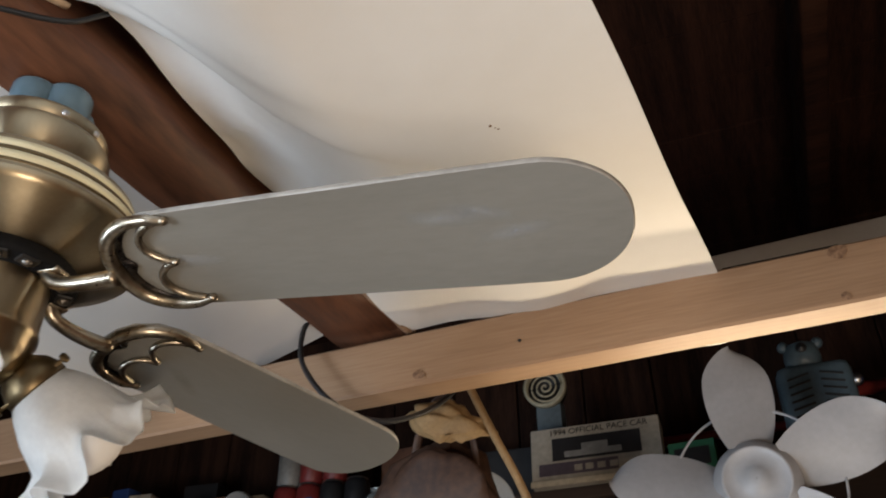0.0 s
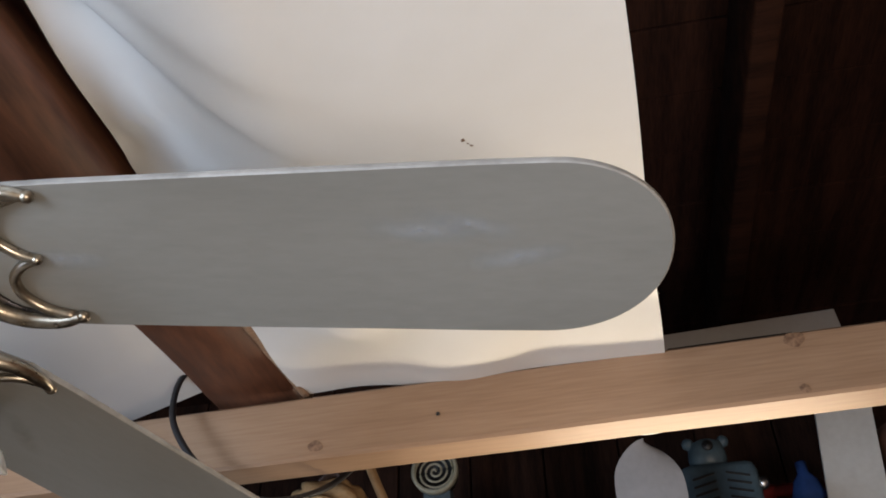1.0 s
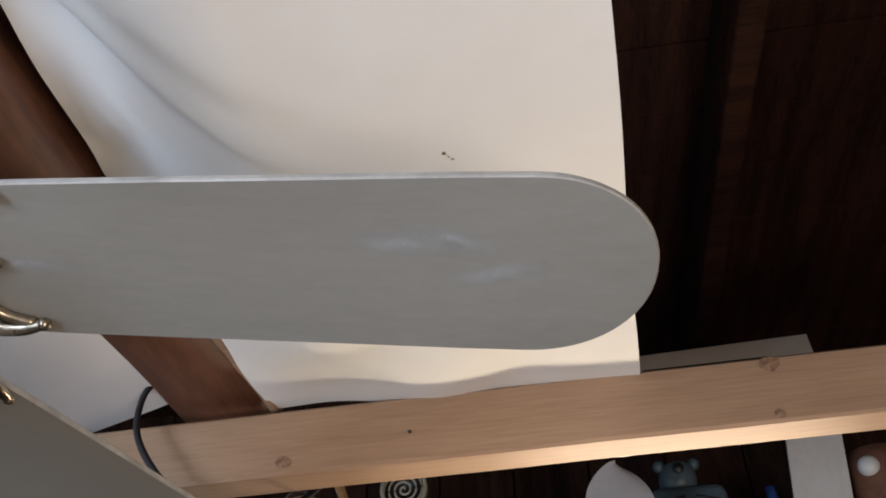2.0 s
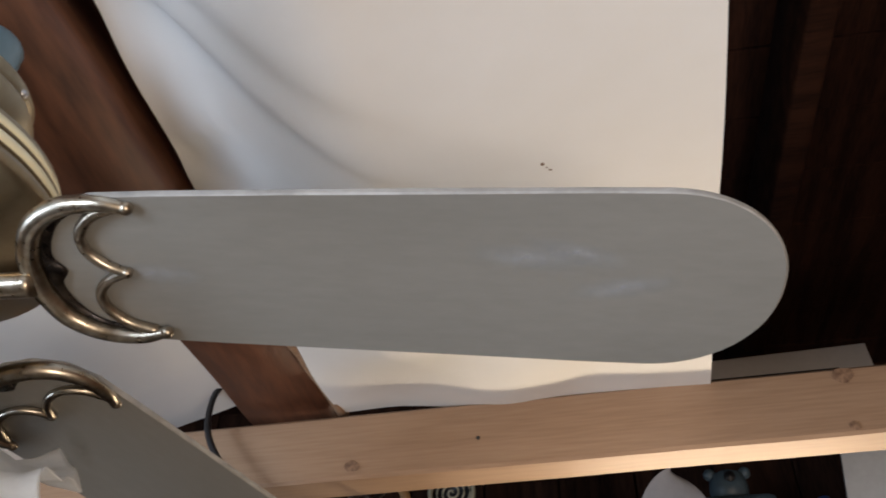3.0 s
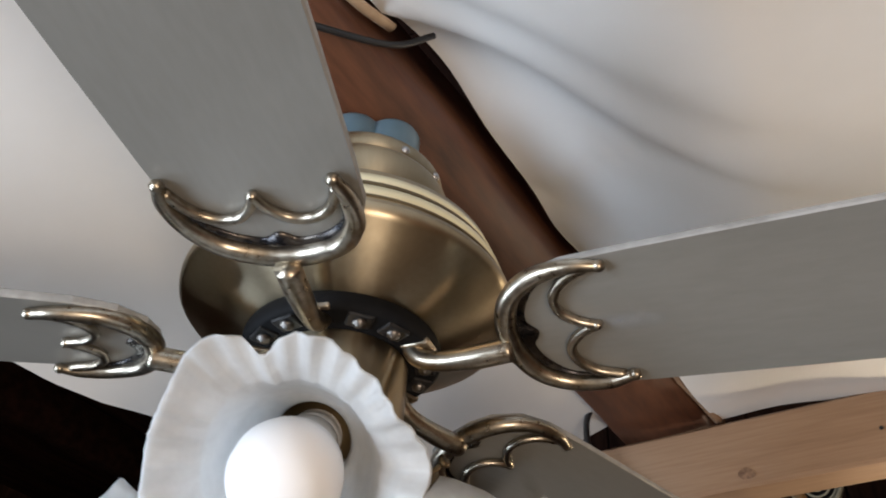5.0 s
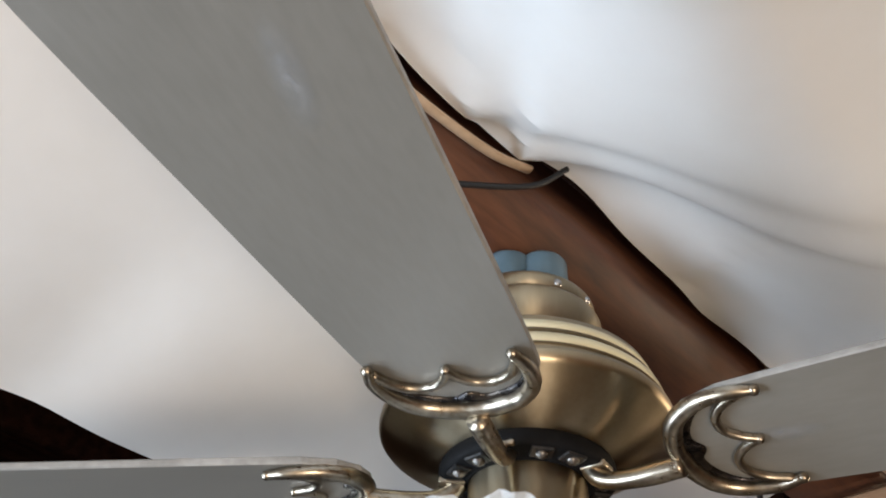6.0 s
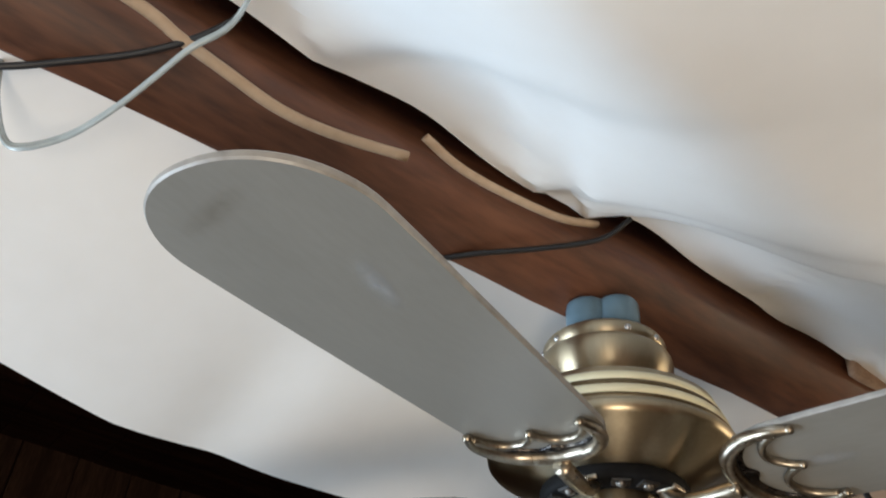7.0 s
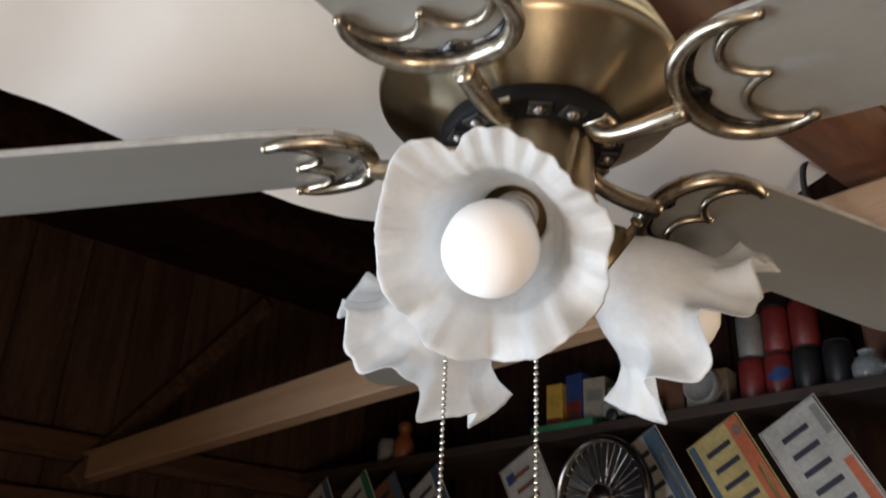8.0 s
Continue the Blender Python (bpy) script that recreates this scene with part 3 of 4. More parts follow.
def shade_geo(seed, lobes=7, notch=None):
    """A frilled glass lampshade along -z from its neck, thin, with a wavy rim."""
    rnd = random.Random(seed)
    ph = [rnd.uniform(0, 6.28) for _ in range(4)]
    ns, na = 34, 128
    verts, faces = [], []
    prof = ((0.0, 0.0235, 0.0), (0.08, 0.0240, 0.006), (0.20, 0.0300, 0.014), (0.38, 0.0385, 0.032), (0.55, 0.0430, 0.048), (0.70, 0.0470, 0.060), (0.84, 0.0560, 0.070), (1.0, 0.0690, 0.078))

    def at(s):
        for (a, r0, z0), (b, r1, z1) in zip(prof, prof[1:]):
            if s <= b:
                t = (s - a) / (b - a)
                return r0 + (r1 - r0) * t, z0 + (z1 - z0) * t
        return prof[-1][1:]
    for side in (0, 1):
        for i in range(ns + 1):
            s = i / ns
            r, z = at(s)
            w = max(0, (s - 0.48) / 0.52) ** 1.5
            for k in range(na):
                a = 2 * math.pi * k / na
                big = 0.75 + 0.35 * math.sin(a + ph[1]) if notch is None else 0.55 - 0.35 * math.cos(a)
                f = big * math.cos(lobes * a + ph[0] + 0.9 * math.sin(2 * a + ph[1])) + 0.28 * (1 if notch is None else 0.55 - 0.4 * math.cos(a)) * math.cos((2 * lobes + 3) * a + ph[2]) + 0.16 * (1.2 - big) * math.sin(31 * a + 3 * ph[1])
                g = math.sin(3 * a + ph[3])
                rr = r + w * (0.0034 * f + 0.002 * g) - 0.0014 * side + 0.0004 * max(0, s - 0.3) * math.sin(47 * a + 9 * s)
                zz = z - w * (0.0125 * f + 0.003 * g)
                if notch is not None:
                    near = math.exp(-(math.remainder(a - notch, 2 * math.pi) / 0.11) ** 2)
                    rr += w * 0.007 * (math.exp(-(math.remainder(a - notch - 0.42, 2 * math.pi) / 0.26) ** 2) + math.exp(-(math.remainder(a - notch + 0.40, 2 * math.pi) / 0.26) ** 2))
                    rr -= w * 0.010 * near
                    zz -= w * 0.006 * near
                verts.append((rr * math.cos(a), rr * math.sin(a), -zz))
    m = (ns + 1) * na
    for i in range(ns):
        for k in range(na):
            j = (k + 1) % na
            a, b = i * na + k, i * na + j
            faces.append((a, a + na, b + na, b))
            faces.append((m + a, m + b, m + b + na, m + a + na))
    for k in range(na):
        j = (k + 1) % na
        a, b = ns * na + k, ns * na + j
        faces.append((a, a + m, b + m, b))
    return verts, faces


bulb_mesh = mesh_of("bulb", *lathe([(0.0125, -0.018), (0.0135, -0.026), (0.017, -0.036), (0.0235, -0.047), (0.0285, -0.058), (0.0305, -0.070), (0.0295, -0.081), (0.025, -0.091), (0.017, -0.0975), (0.008, -0.1003), (0.0003, -0.101)], 40), BULB)
bulb_mesh.transform(Matrix.Scale(0.94, 4))
socket_mesh = mesh_of("socket", *lathe([(0.0150, 0.012), (0.0160, 0.0), (0.0160, -0.008), (0.0152, -0.009), (0.0165, -0.010), (0.0168, -0.026), (0.0155, -0.029), (0.0120, -0.029)], 32), PORCELAIN)
cap_mesh = mesh_of("shade_holder", *lathe([(0.010, 0.020), (0.016, 0.018), (0.023, 0.011), (0.0268, 0.002), (0.0278, -0.006), (0.0268, -0.0075), (0.0255, -0.006), (0.0245, 0.001), (0.018, 0.008)], 40), BRASS_DARK)
for i, az in enumerate((-84.0, 36.0, 156.0)):
    arm = part("light_arm", tube([(0.030, 0, -0.052), (0.036, 0, -0.050), (0.042, 0, -0.055), (0.046, 0, -0.0635)], 0.009, 12, 5), BRASS_DARK, fan, "brass lamp arm", pose(0, 0, 0, 0, 0, az))
    local = pose(0.052, 0, -0.070) @ pose(0, 0, 0, 0, -48 if i == 0 else -54, 0)
    part("shade_holder", cap_mesh, None, arm, "brass shade holder", local)
    part("socket", socket_mesh, None, arm, "white bulb socket", local)
    part("bulb", bulb_mesh, None, arm, "white coated round bulb", local)
    part("glass_shade", mesh_of("glass_shade", *moved(shade_geo(11 + 7 * i, 7, -0.16 if i == 0 else None), Matrix.Scale(1.0 if i == 0 else 1.07, 4)), GLASS), None, arm, "frosted white glass shade with a frilled rim", local)
    for k in range(3):
        part("thumb_screw", join(moved(lathe([(0.0018, 0), (0.0018, 0.012)], 8), pose(0, 0, 0, 0, 90, 0)), moved(lathe([(0.0005, -0.001), (0.0045, -0.001), (0.0045, 0.0015), (0.0005, 0.0015)], 10), pose(0.011, 0, 0, 0, 90, 0))), BRASS_DARK, arm, m=local @ pose(0, 0, -0.002, 0, 0, 60 + 120 * k) @ pose(0.027, 0, 0))


def chain_geo(length, r=0.0016, gap=0.0041):
    one = ball(r, 5)
    n = int(length / gap)
    return join(*[moved(one, pose(0, 0, -gap * i)) for i in range(n)], tube([(0, 0, 0), (0, 0, -length)], 0.0005, 5, 0))


for x, y, z in CHAINS:
    out = Vector((x, y, 0)).normalized()
    eyelet = tube([out * 0.030 + Vector((0, 0, z + 0.004)), out * 0.040 + Vector((0, 0, z + 0.004)), Vector((x, y, z + 0.0015)), Vector((x, y, z - 0.002))], 0.0016, 8, 4)
    part("chain_eyelet", eyelet, BRASS_DARK, fan, m=pose(0, 0, -2.1))
    part("pull_chain", chain_geo(0.32), CHAIN, fan, "nickel ball pull chain", pose(x, y, z - 2.1))

# ---- blue ceiling box on the rafter ----
boxgeo = []
for a in range(4):
    c = math.radians(90 * a + 62)
    boxgeo.append(moved(lathe([(0.016, 0.0), (0.0215, 0.001), (0.0225, 0.004), (0.0225, 0.044), (0.021, 0.047), (0.012, 0.048), (0.002, 0.048)], 24), pose(0.0215 * math.cos(c), 0.0225 * math.sin(c), 0)))
thing("electrical_box", join(*boxgeo, moved(lathe([(0.026, 0.003), (0.031, 0.004), (0.031, 0.044), (0.024, 0.0475), (0.01, 0.0475)], 24), pose(0, 0, 0))), BLUEBOX, "blue plastic ceiling electrical box fixed under the rafter", "electrical box", pose(0.002, 0.0, 2.273))


# ---- cables about the rafter ----
def along(points):
    return [BUILD @ Vector(p) for p in points]


thing("cable", tube(along([(0.044, -0.70, 2.326), (0.040, -0.547, 2.328), (0.034, -0.502, 2.325), (0.030, -0.462, 2.323), (0.025, -0.406, 2.321), (0.026, -0.350, 2.329), (0.036, -0.287, 2.339)]), 0.0058, 10, 5, 0.7), TAN,
      "tan sheathed house cable stapled along the rafter", "cable")
thing("cable", tube(along([(0.044, -0.275, 2.366), (0.040, -0.235, 2.360), (0.042, -0.185, 2.358), (0.048, -0.110, 2.363), (0.054, -0.060, 2.378)]), 0.005, 10, 5, 0.7), TAN,
      "short tan sheathed cable in the gap beside the rafter", "cable")
thing("cable", tube(along([(-0.052, -0.640, 2.268), (-0.027, -0.600, 2.268), (-0.006, -0.560, 2.287), (0.016, -0.522, 2.307), (0.039, -0.492, 2.328), (0.06, -0.47, 2.352)]), 0.0028, 8, 5), RUBBER, "thin black cable crossing under the rafter", "cable", group="black cables on the rafter")
thing("cable", tube(along([(-0.045, -0.245, 2.292), (-0.020, -0.210, 2.296), (0.0, -0.170, 2.313), (0.023, -0.116, 2.334), (0.053, -0.056, 2.361), (0.075, -0.03, 2.39)]), 0.0028, 8, 5), RUBBER, "thin black cable crossing under the rafter", "cable", group="black cables on the rafter")
cord = along([(0.118, -0.480, 2.335), (0.106, -0.485, 2.285), (0.085, -0.501, 2.265), (0.056, -0.512, 2.250), (0.026, -0.524, 2.235), (-0.009, -0.540, 2.225), (-0.032, -0.561, 2.217), (-0.043, -0.574, 2.225), (-0.052, -0.590, 2.262), (-0.056, -0.6, 2.30)])
thing("lamp_cord", join(tube([p + Vector((0, 0, 0.0013)) for p in cord], 0.0019, 8, 5), tube([p - Vector((0, 0, 0.0013)) for p in cord], 0.0019, 8, 5)), CLEAR, "clear grey twin lamp cord hanging in a loop below the rafter", "cord")
thing("cable", tube(along([(-0.020, 0.66, 2.41), (-0.031, 0.60, 2.386), (-0.043, 0.585, 2.355), (-0.032, 0.570, 2.293), (0.008, 0.566, 2.234), (0.058, 0.575, 2.194), (0.105, 0.600, 2.187), (0.142, 0.660, 2.222), (0.161, 0.720, 2.275), (0.165, 0.76, 2.33)]), 0.0042, 10, 6), RUBBER, "black rubber cable looped round the pine beam", "cable")

# marks on the white sheet
MARK = material("brown scuff", (0.20, 0.12, 0.07), 0.7, scale=60)
for x, y, r, s, seed in ((0.416, 0.138, 0.0017, 0.8, 3), (0.4215, 0.146, 0.0008, 2.2, 5), (0.419, 0.143, 0.0006, 2.0, 6)):
    g = disc(r, 9, 0.6, seed, s)
    thing("scuff_mark", ([(p[0], p[2], 0.0) for p in g[0]], g[1]), MARK, "small brown scuff on the white ceiling sheet", "mark", BUILD @ pose(x, y, sheet_right(x, y) - 0.0012, -7.5, 0, 25), group="scuffs on the sheet", kind="structure")

# ---- white pad and grey panel by the beam ----
WHITE = material("off-white plastic", (0.56, 0.55, 0.52), 0.45, 0.0, (0.48, 0.465, 0.43), 12, 90, 0.05)
GREYBOARD = material("grey fibreboard", (0.42, 0.40, 0.37), 0.7, 0.0, (0.36, 0.34, 0.31), 6, 70, 0.15)
thing("grey_panel", moved(box(-0.21, 0.19, -0.006, 0.006, -0.19, 0.0, 0.002), pose(0, 0, 0, 0, -2.5, 0)), GREYBOARD, "plain grey fibreboard panel propped above the beam", "panel", BUILD @ pose(0.775, 1.12, 2.668), smooth=False)

thing("black_bar", box(0.285, 0.440, 0.022, 0.050, 0.0005, 0.0125, 0.001), BLACK, "flat black metal bar lying on the pine beam", "metal bar", BEAM_M, smooth=False)
thing("white_dish", lathe([(0.001, 0.0), (0.030, 0.001), (0.044, 0.004), (0.050, 0.010), (0.050, 0.016), (0.046, 0.018), (0.001, 0.018)], 32), WHITE, "shallow white plastic dish fixed behind the beam", "dish", BUILD @ pose(0.562, 0.724, 2.294, 3, 0, 0))

# ---- tan strap and the lamplit crumpled top of the brown bag beside the beam ----
CLOTH = material("tan rope and lamplit bag top", (0.34, 0.22, 0.10), 0.75, 0.0, (0.20, 0.12, 0.05), 30, 160, 0.5)


def lump(sx, sy, sz, seed, rough=0.25, n=14):
    v, f = ball(1.0, n)
    return [(x * sx * (1 + rough * noise.noise(Vector((2 * x + seed, 2 * y, 2 * z)))), y * sy * (1 + rough * noise.noise(Vector((2 * x, 2 * y + seed, 2 * z)))), z * sz * (1 + rough * noise.noise(Vector((2 * x, 2 * y, 2 * z + seed))))) for x, y, z in v], f


# top of the leather bag below; its lamplight is put into the tan colour
thing("bag_lit_top", lump(0.062, 0.03, 0.028, 4.0, 0.7, 18), CLOTH, "crumpled lamplit top of the brown bag, coloured tan", "bag", BUILD @ pose(0.135, 0.765, 2.240, 0, 18, 0))
LEATHER = material("worn dark brown leather", (0.085, 0.042, 0.024), 0.6, 0.0, (0.035, 0.017, 0.011), 12, 90, 0.4, amount=0.8)
satchel = thing("leather_bag", None, None, "sagging dark brown leather bag hung behind the beam", "bag", BUILD @ pose(0.065, 0.90, 2.075, 0, 6, 0))
part("body", lump(0.118, 0.055, 0.19, 9.0, 0.3, 20), LEATHER, satchel)
part("strap", tube([(-0.06, -0.01, 0.13), (-0.045, -0.03, 0.20), (0.0, -0.05, 0.255), (0.045, -0.03, 0.20), (0.06, -0.01, 0.13)], 0.008, 10, 6, 0.4), LEATHER, satchel, "dark leather carrying strap")
part("flap", moved(lump(0.104, 0.020, 0.085, 5.0, 0.25, 14), pose(0, -0.046, 0.075, 8, 0, 0)), LEATHER, satchel)
thing("enamel_dish", lathe([(0.001, 0.030), (0.022, 0.029), (0.046, 0.022), (0.066, 0.008), (0.073, -0.006), (0.071, -0.006), (0.062, 0.006), (0.040, 0.018), (0.001, 0.024)], 36), WHITE, "round off-white enamel dish propped below the shelf", "dish", BUILD @ pose(0.055, 1.15, 2.215, -70, 0, 0))
thing("hanging_rope", tube(along([(0.165, 0.74, 2.33), (0.178, 0.752, 2.284), (0.212, 0.755, 2.205), (0.258, 0.760, 2.10), (0.285, 0.765, 1.98), (0.29, 0.77, 1.80)]), 0.0065, 10, 6), CLOTH, "tan rope hanging behind the beam", "rope")

# ---- the cluttered shelf on the far wall ----
SHELFWOOD = material("dark shelf plank", (0.045, 0.026, 0.018), 0.7, 0.0, (0.02, 0.012, 0.009), 4, 40, 0.4, (0.6, 8, 8))
TOP = 2.312
thing("wall_shelf", box(-3.4, 1.5, 1.40, 1.70, TOP - 0.028, TOP, 0.003), SHELFWOOD, "long dark plank shelf on the far wall", "shelf", BUILD, kind="structure", smooth=False)
for u in (-3.0, -1.9, -0.2, 1.1):
    thing("shelf_bracket", join(box(-0.012, 0.012, 0.0, 0.02, -0.22, 0.0), box(-0.012, 0.012, -0.22, 0.02, -0.02, 0.0), tube([(0, -0.19, -0.02), (0, -0.08, -0.08), (0, 0.005, -0.19)], 0.007, 8, 5)), BLACK, "black iron bracket under the wall shelf", "bracket", BUILD @ pose(u, 1.695, TOP - 0.03), group="shelf brackets", smooth=False)


def paint(name, c, rough=0.45, dark=None, **k):
    return material(name, c, rough, 0.0, dark or [0.55 * x for x in c], 14, 90, 0.06, **k)


RED = paint("faded red print", (0.21, 0.026, 0.024))
BLUE = paint("faded blue print", (0.03, 0.07, 0.24))
PALEBLUE = paint("pale blue plastic", (0.10, 0.15, 0.185), 0.4)
YELLOW = paint("faded yellow print", (0.62, 0.40, 0.07))
GREEN = paint("green print", (0.04, 0.20, 0.10))
CARD = paint("cream card", (0.38, 0.345, 0.285), 0.7)
DARK = paint("near-black plastic", (0.02, 0.02, 0.022))
GREY = paint("dull grey enamel", (0.26, 0.26, 0.25))
ALU = material("scuffed aluminium", (0.62, 0.62, 0.62), 0.35, 1.0, (0.45, 0.45, 0.45), 20, 120, 0.1)
CHROME = material("pitted chrome", (0.60, 0.59, 0.57), 0.2, 1.0, (0.40, 0.38, 0.35), 25, 120, 0.08)
RUST = material("rusty brown steel", (0.20, 0.09, 0.045), 0.7, 0.2, (0.10, 0.04, 0.025), 20, 120, 0.3)


def drink_can(m, side, swirl, label):
    ob = thing("drink_can", None, None, label, "can", m, group="drink cans on the shelf")
    part("body", lathe([(0.024, 0.0), (0.026, 0.002), (0.033, 0.012), (0.033, 0.106), (0.031, 0.111), (0.0275, 0.117)], 28), side, ob)
    part("lid", lathe([(0.0275, 0.117), (0.0285, 0.119), (0.0275, 0.121), (0.025, 0.118), (0.001, 0.118)], 28), ALU, ob, "bare aluminium lid")
    if swirl:
        v, f = [], []
        for i in range(13):
            a = -0.9 + 1.8 * i / 12
            w = 0.016 * math.cos(a * 1.7) + 0.002
            for z in (-w, w):
                v.append((0.0334 * math.sin(a), -0.0334 * math.cos(a), 0.062 + z + 0.004 * math.sin(2 * a)))
        part("emblem", (v, [(2 * i, 2 * i + 2, 2 * i + 3, 2 * i + 1) for i in range(12)]), swirl, ob, "plain round printed emblem")
    return ob


for k, (u, level, mat, sw, txt) in enumerate(((-0.610, 0, RED, None, "faded red drink can on the shelf"), (-0.610, 1, GREY, None, "dull grey drink can stacked on another"), (-0.542, 0, RED, BLUE, "red drink can with a blue round emblem"), (-0.542, 1, RED, None, "faded red drink can stacked on another"),
                                               (-0.472, 0, DARK, None, "dark drink can on the shelf"), (-0.472, 1, RED, None, "faded red drink can stacked on another"), (-0.400, 0, DARK, None, "dark drink can on the shelf"))):
    drink_can(BUILD @ pose(u, 1.50 + 0.01 * (k % 2), TOP + 0.1205 * level, 0, 0, 20 * (k % 3) - 15), mat, sw, txt)
drink_can(BUILD @ pose(-0.21, 1.46, TOP, 0, 0, 10), DARK, RED, "dark can with a red round emblem")
drink_can(BUILD @ pose(-0.585 + 0.9, 1.60, TOP, 0, 0, 0), RED, None, "faded red drink can on the shelf")


def carton(u, v, w, d, h, mat, label, turn=0, panels=(), category="box", z=TOP):
    """A small carton; panels are printed fields (x, z, width, height, material) on its face."""
    ob = thing("carton", None, None, label, category, BUILD @ pose(u, v, z, 0, 0, turn), group="cartons on the shelf")
    part("body", box(-w / 2, w / 2, -d / 2, d / 2, 0, h, 0.002), mat, ob, smooth=False)
    for x, zz, a, b, pm in panels:
        part("printed_panel", box(x - a / 2, x + a / 2, -d / 2 - 0.0012, -d / 2 - 0.0002, zz - b / 2, zz + b / 2), pm, ob, smooth=False)
    return ob


carton(-0.724, 1.50, 0.112, 0.06, 0.105, CARD, "cream card box with a dark upright stripe", 6, ((0.005, 0.055, 0.010, 0.07, DARK), (-0.03, 0.085, 0.03, 0.012, GREY), (0.03, 0.02, 0.03, 0.01, GREY)))
carton(-0.84, 1.53, 0.09, 0.07, 0.12, RUST, "small brown tin on the shelf", -8)
carton(-1.205, 1.48, 0.055, 0.05, 0.15, YELLOW, "yellow carton with a red printed foot", 5, ((0, 0.03, 0.05, 0.04, RED),))
carton(-1.145, 1.50, 0.060, 0.05, 0.175, BLUE, "blue topped red carton", -4, ((0, 0.05, 0.055, 0.09, RED), (0.0, 0.055, 0.03, 0.03, CARD)))
carton(-1.075, 1.50, 0.07, 0.06, 0.15, CARD, "pale carton on the shelf", 8, ((0, 0.1, 0.05, 0.03, GREY),))
carton(-0.985, 1.52, 0.08, 0.06, 0.11, RED, "red carton on the shelf", -3, ((0, 0.07, 0.05, 0.03, CARD),))
carton(-1.14, 1.43, 0.22, 0.05, 0.02, GREEN, "flat green carton lying on the shelf front")
carton(-1.02 + 0.06, 1.62, 0.11, 0.06, 0.2, DARK, "dark carton at the back of the shelf", 4)
carton(-0.30, 1.60, 0.12, 0.08, 0.21, RUST, "brown carton at the back of the shelf", -6)
carton(0.0, 1.61, 0.2, 0.08, 0.17, DARK, "dark carton at the back of the shelf", 3)

# model truck, lidded tin and round-faced meter seen past the blade
truck = thing("toy_truck", None, None, "dull grey-green toy truck with dark windows", "toy truck", BUILD @ pose(-0.93, 1.45, TOP + 0.0, 0, 0, 4))
part("body", join(box(-0.075, 0.075, -0.03, 0.03, 0.018, 0.055, 0.004), box(-0.06, 0.015, -0.028, 0.028, 0.055, 0.095, 0.006)), paint("pale grey-green enamel", (0.30, 0.33, 0.28)), truck, smooth=False)
part("window", box(-0.05, -0.01, -0.0292, -0.0275, 0.062, 0.088), DARK, truck, smooth=False)
for x in (-0.045, 0.045):
    for y in (-0.031, 0.031):
        part("wheel", moved(lathe([(0.004, -0.005), (0.016, -0.005), (0.018, -0.002), (0.018, 0.003), (0.016, 0.005), (0.004, 0.005)], 18), pose(x, y, 0.018, 90, 0, 0)), DARK, truck)
meter = thing("round_gauge", lathe([(0.045, 0.0), (0.048, -0.012), (0.046, -0.03), (0.041, -0.034), (0.040, -0.028), (0.001, -0.028)], 32), GREY, "round chrome-rimmed gauge on the shelf", "gauge", BUILD @ pose(-0.70, 1.43, TOP + 0.05, -90, 0, 0))

# glass ball jar
JAR = material("dusty clear glass", (0.75, 0.78, 0.76), 0.15, 0.0, (0.6, 0.62, 0.6), 20, 90, 0.05, transmit=0.7)
thing("glass_jar", lathe([(0.018, 0.0), (0.028, 0.004), (0.036, 0.022), (0.036, 0.042), (0.028, 0.058), (0.018, 0.064), (0.018, 0.074), (0.021, 0.076), (0.016, 0.076), (0.001, 0.07)], 28), JAR, "small dusty round glass jar on the shelf", "jar", BUILD @ pose(-0.325, 1.47, TOP))


# pace car picture box, with its heading
def lettering(text, size, mat, parent, m, label=""):
    cu = bpy.data.curves.new("lettering", "FONT")
    cu.body, cu.size, cu.extrude, cu.align_x, cu.align_y = text, size, 0.0004, "CENTER", "CENTER"
    cu.materials.append(mat)
    ob = new("lettering", cu)
    ob.parent, ob.matrix_local = parent, m
    if label:
        ob["label"] = label
    return ob


sign = thing("picture_box", None, None, "cream boxed model car with a printed heading", "box", BUILD @ pose(0.247, 1.385, TOP + 0.002, -6, 0, 1))
part("body", box(-0.148, 0.148, 0.0, 0.06, 0.0, 0.140, 0.002), CARD, sign, smooth=False)
part("window", box(-0.098, 0.104, -0.0015, -0.0003, 0.058, 0.112), DARK, sign, "dark cellophane window", smooth=False)
part("model_car", join(box(-0.07, 0.06, -0.0035, -0.0005, 0.064, 0.078, 0.001), box(-0.03, 0.03, -0.003, -0.0005, 0.078, 0.094, 0.001)), GREY, sign, smooth=False)
part("lower_band", box(-0.13, 0.05, -0.0016, -0.0004, 0.024, 0.052), paint("dull purple-grey print", (0.10, 0.08, 0.10)), sign, smooth=False)
part("base_strip", box(-0.150, 0.150, -0.004, 0.0, 0.0, 0.012), paint("bright cream lip", (0.62, 0.55, 0.42)), sign, smooth=False)
lettering("1994 OFFICIAL PACE CAR", 0.0200, DARK, sign, pose(0.01, -0.0018, 0.126, 90, 0, 0))
for x in (-0.04, -0.015, 0.012, 0.040, 0.066):
    part("print_bar", box(x - 0.009, x + 0.009, -0.0022, -0.0016, 0.030, 0.044), CARD, sign, smooth=False)

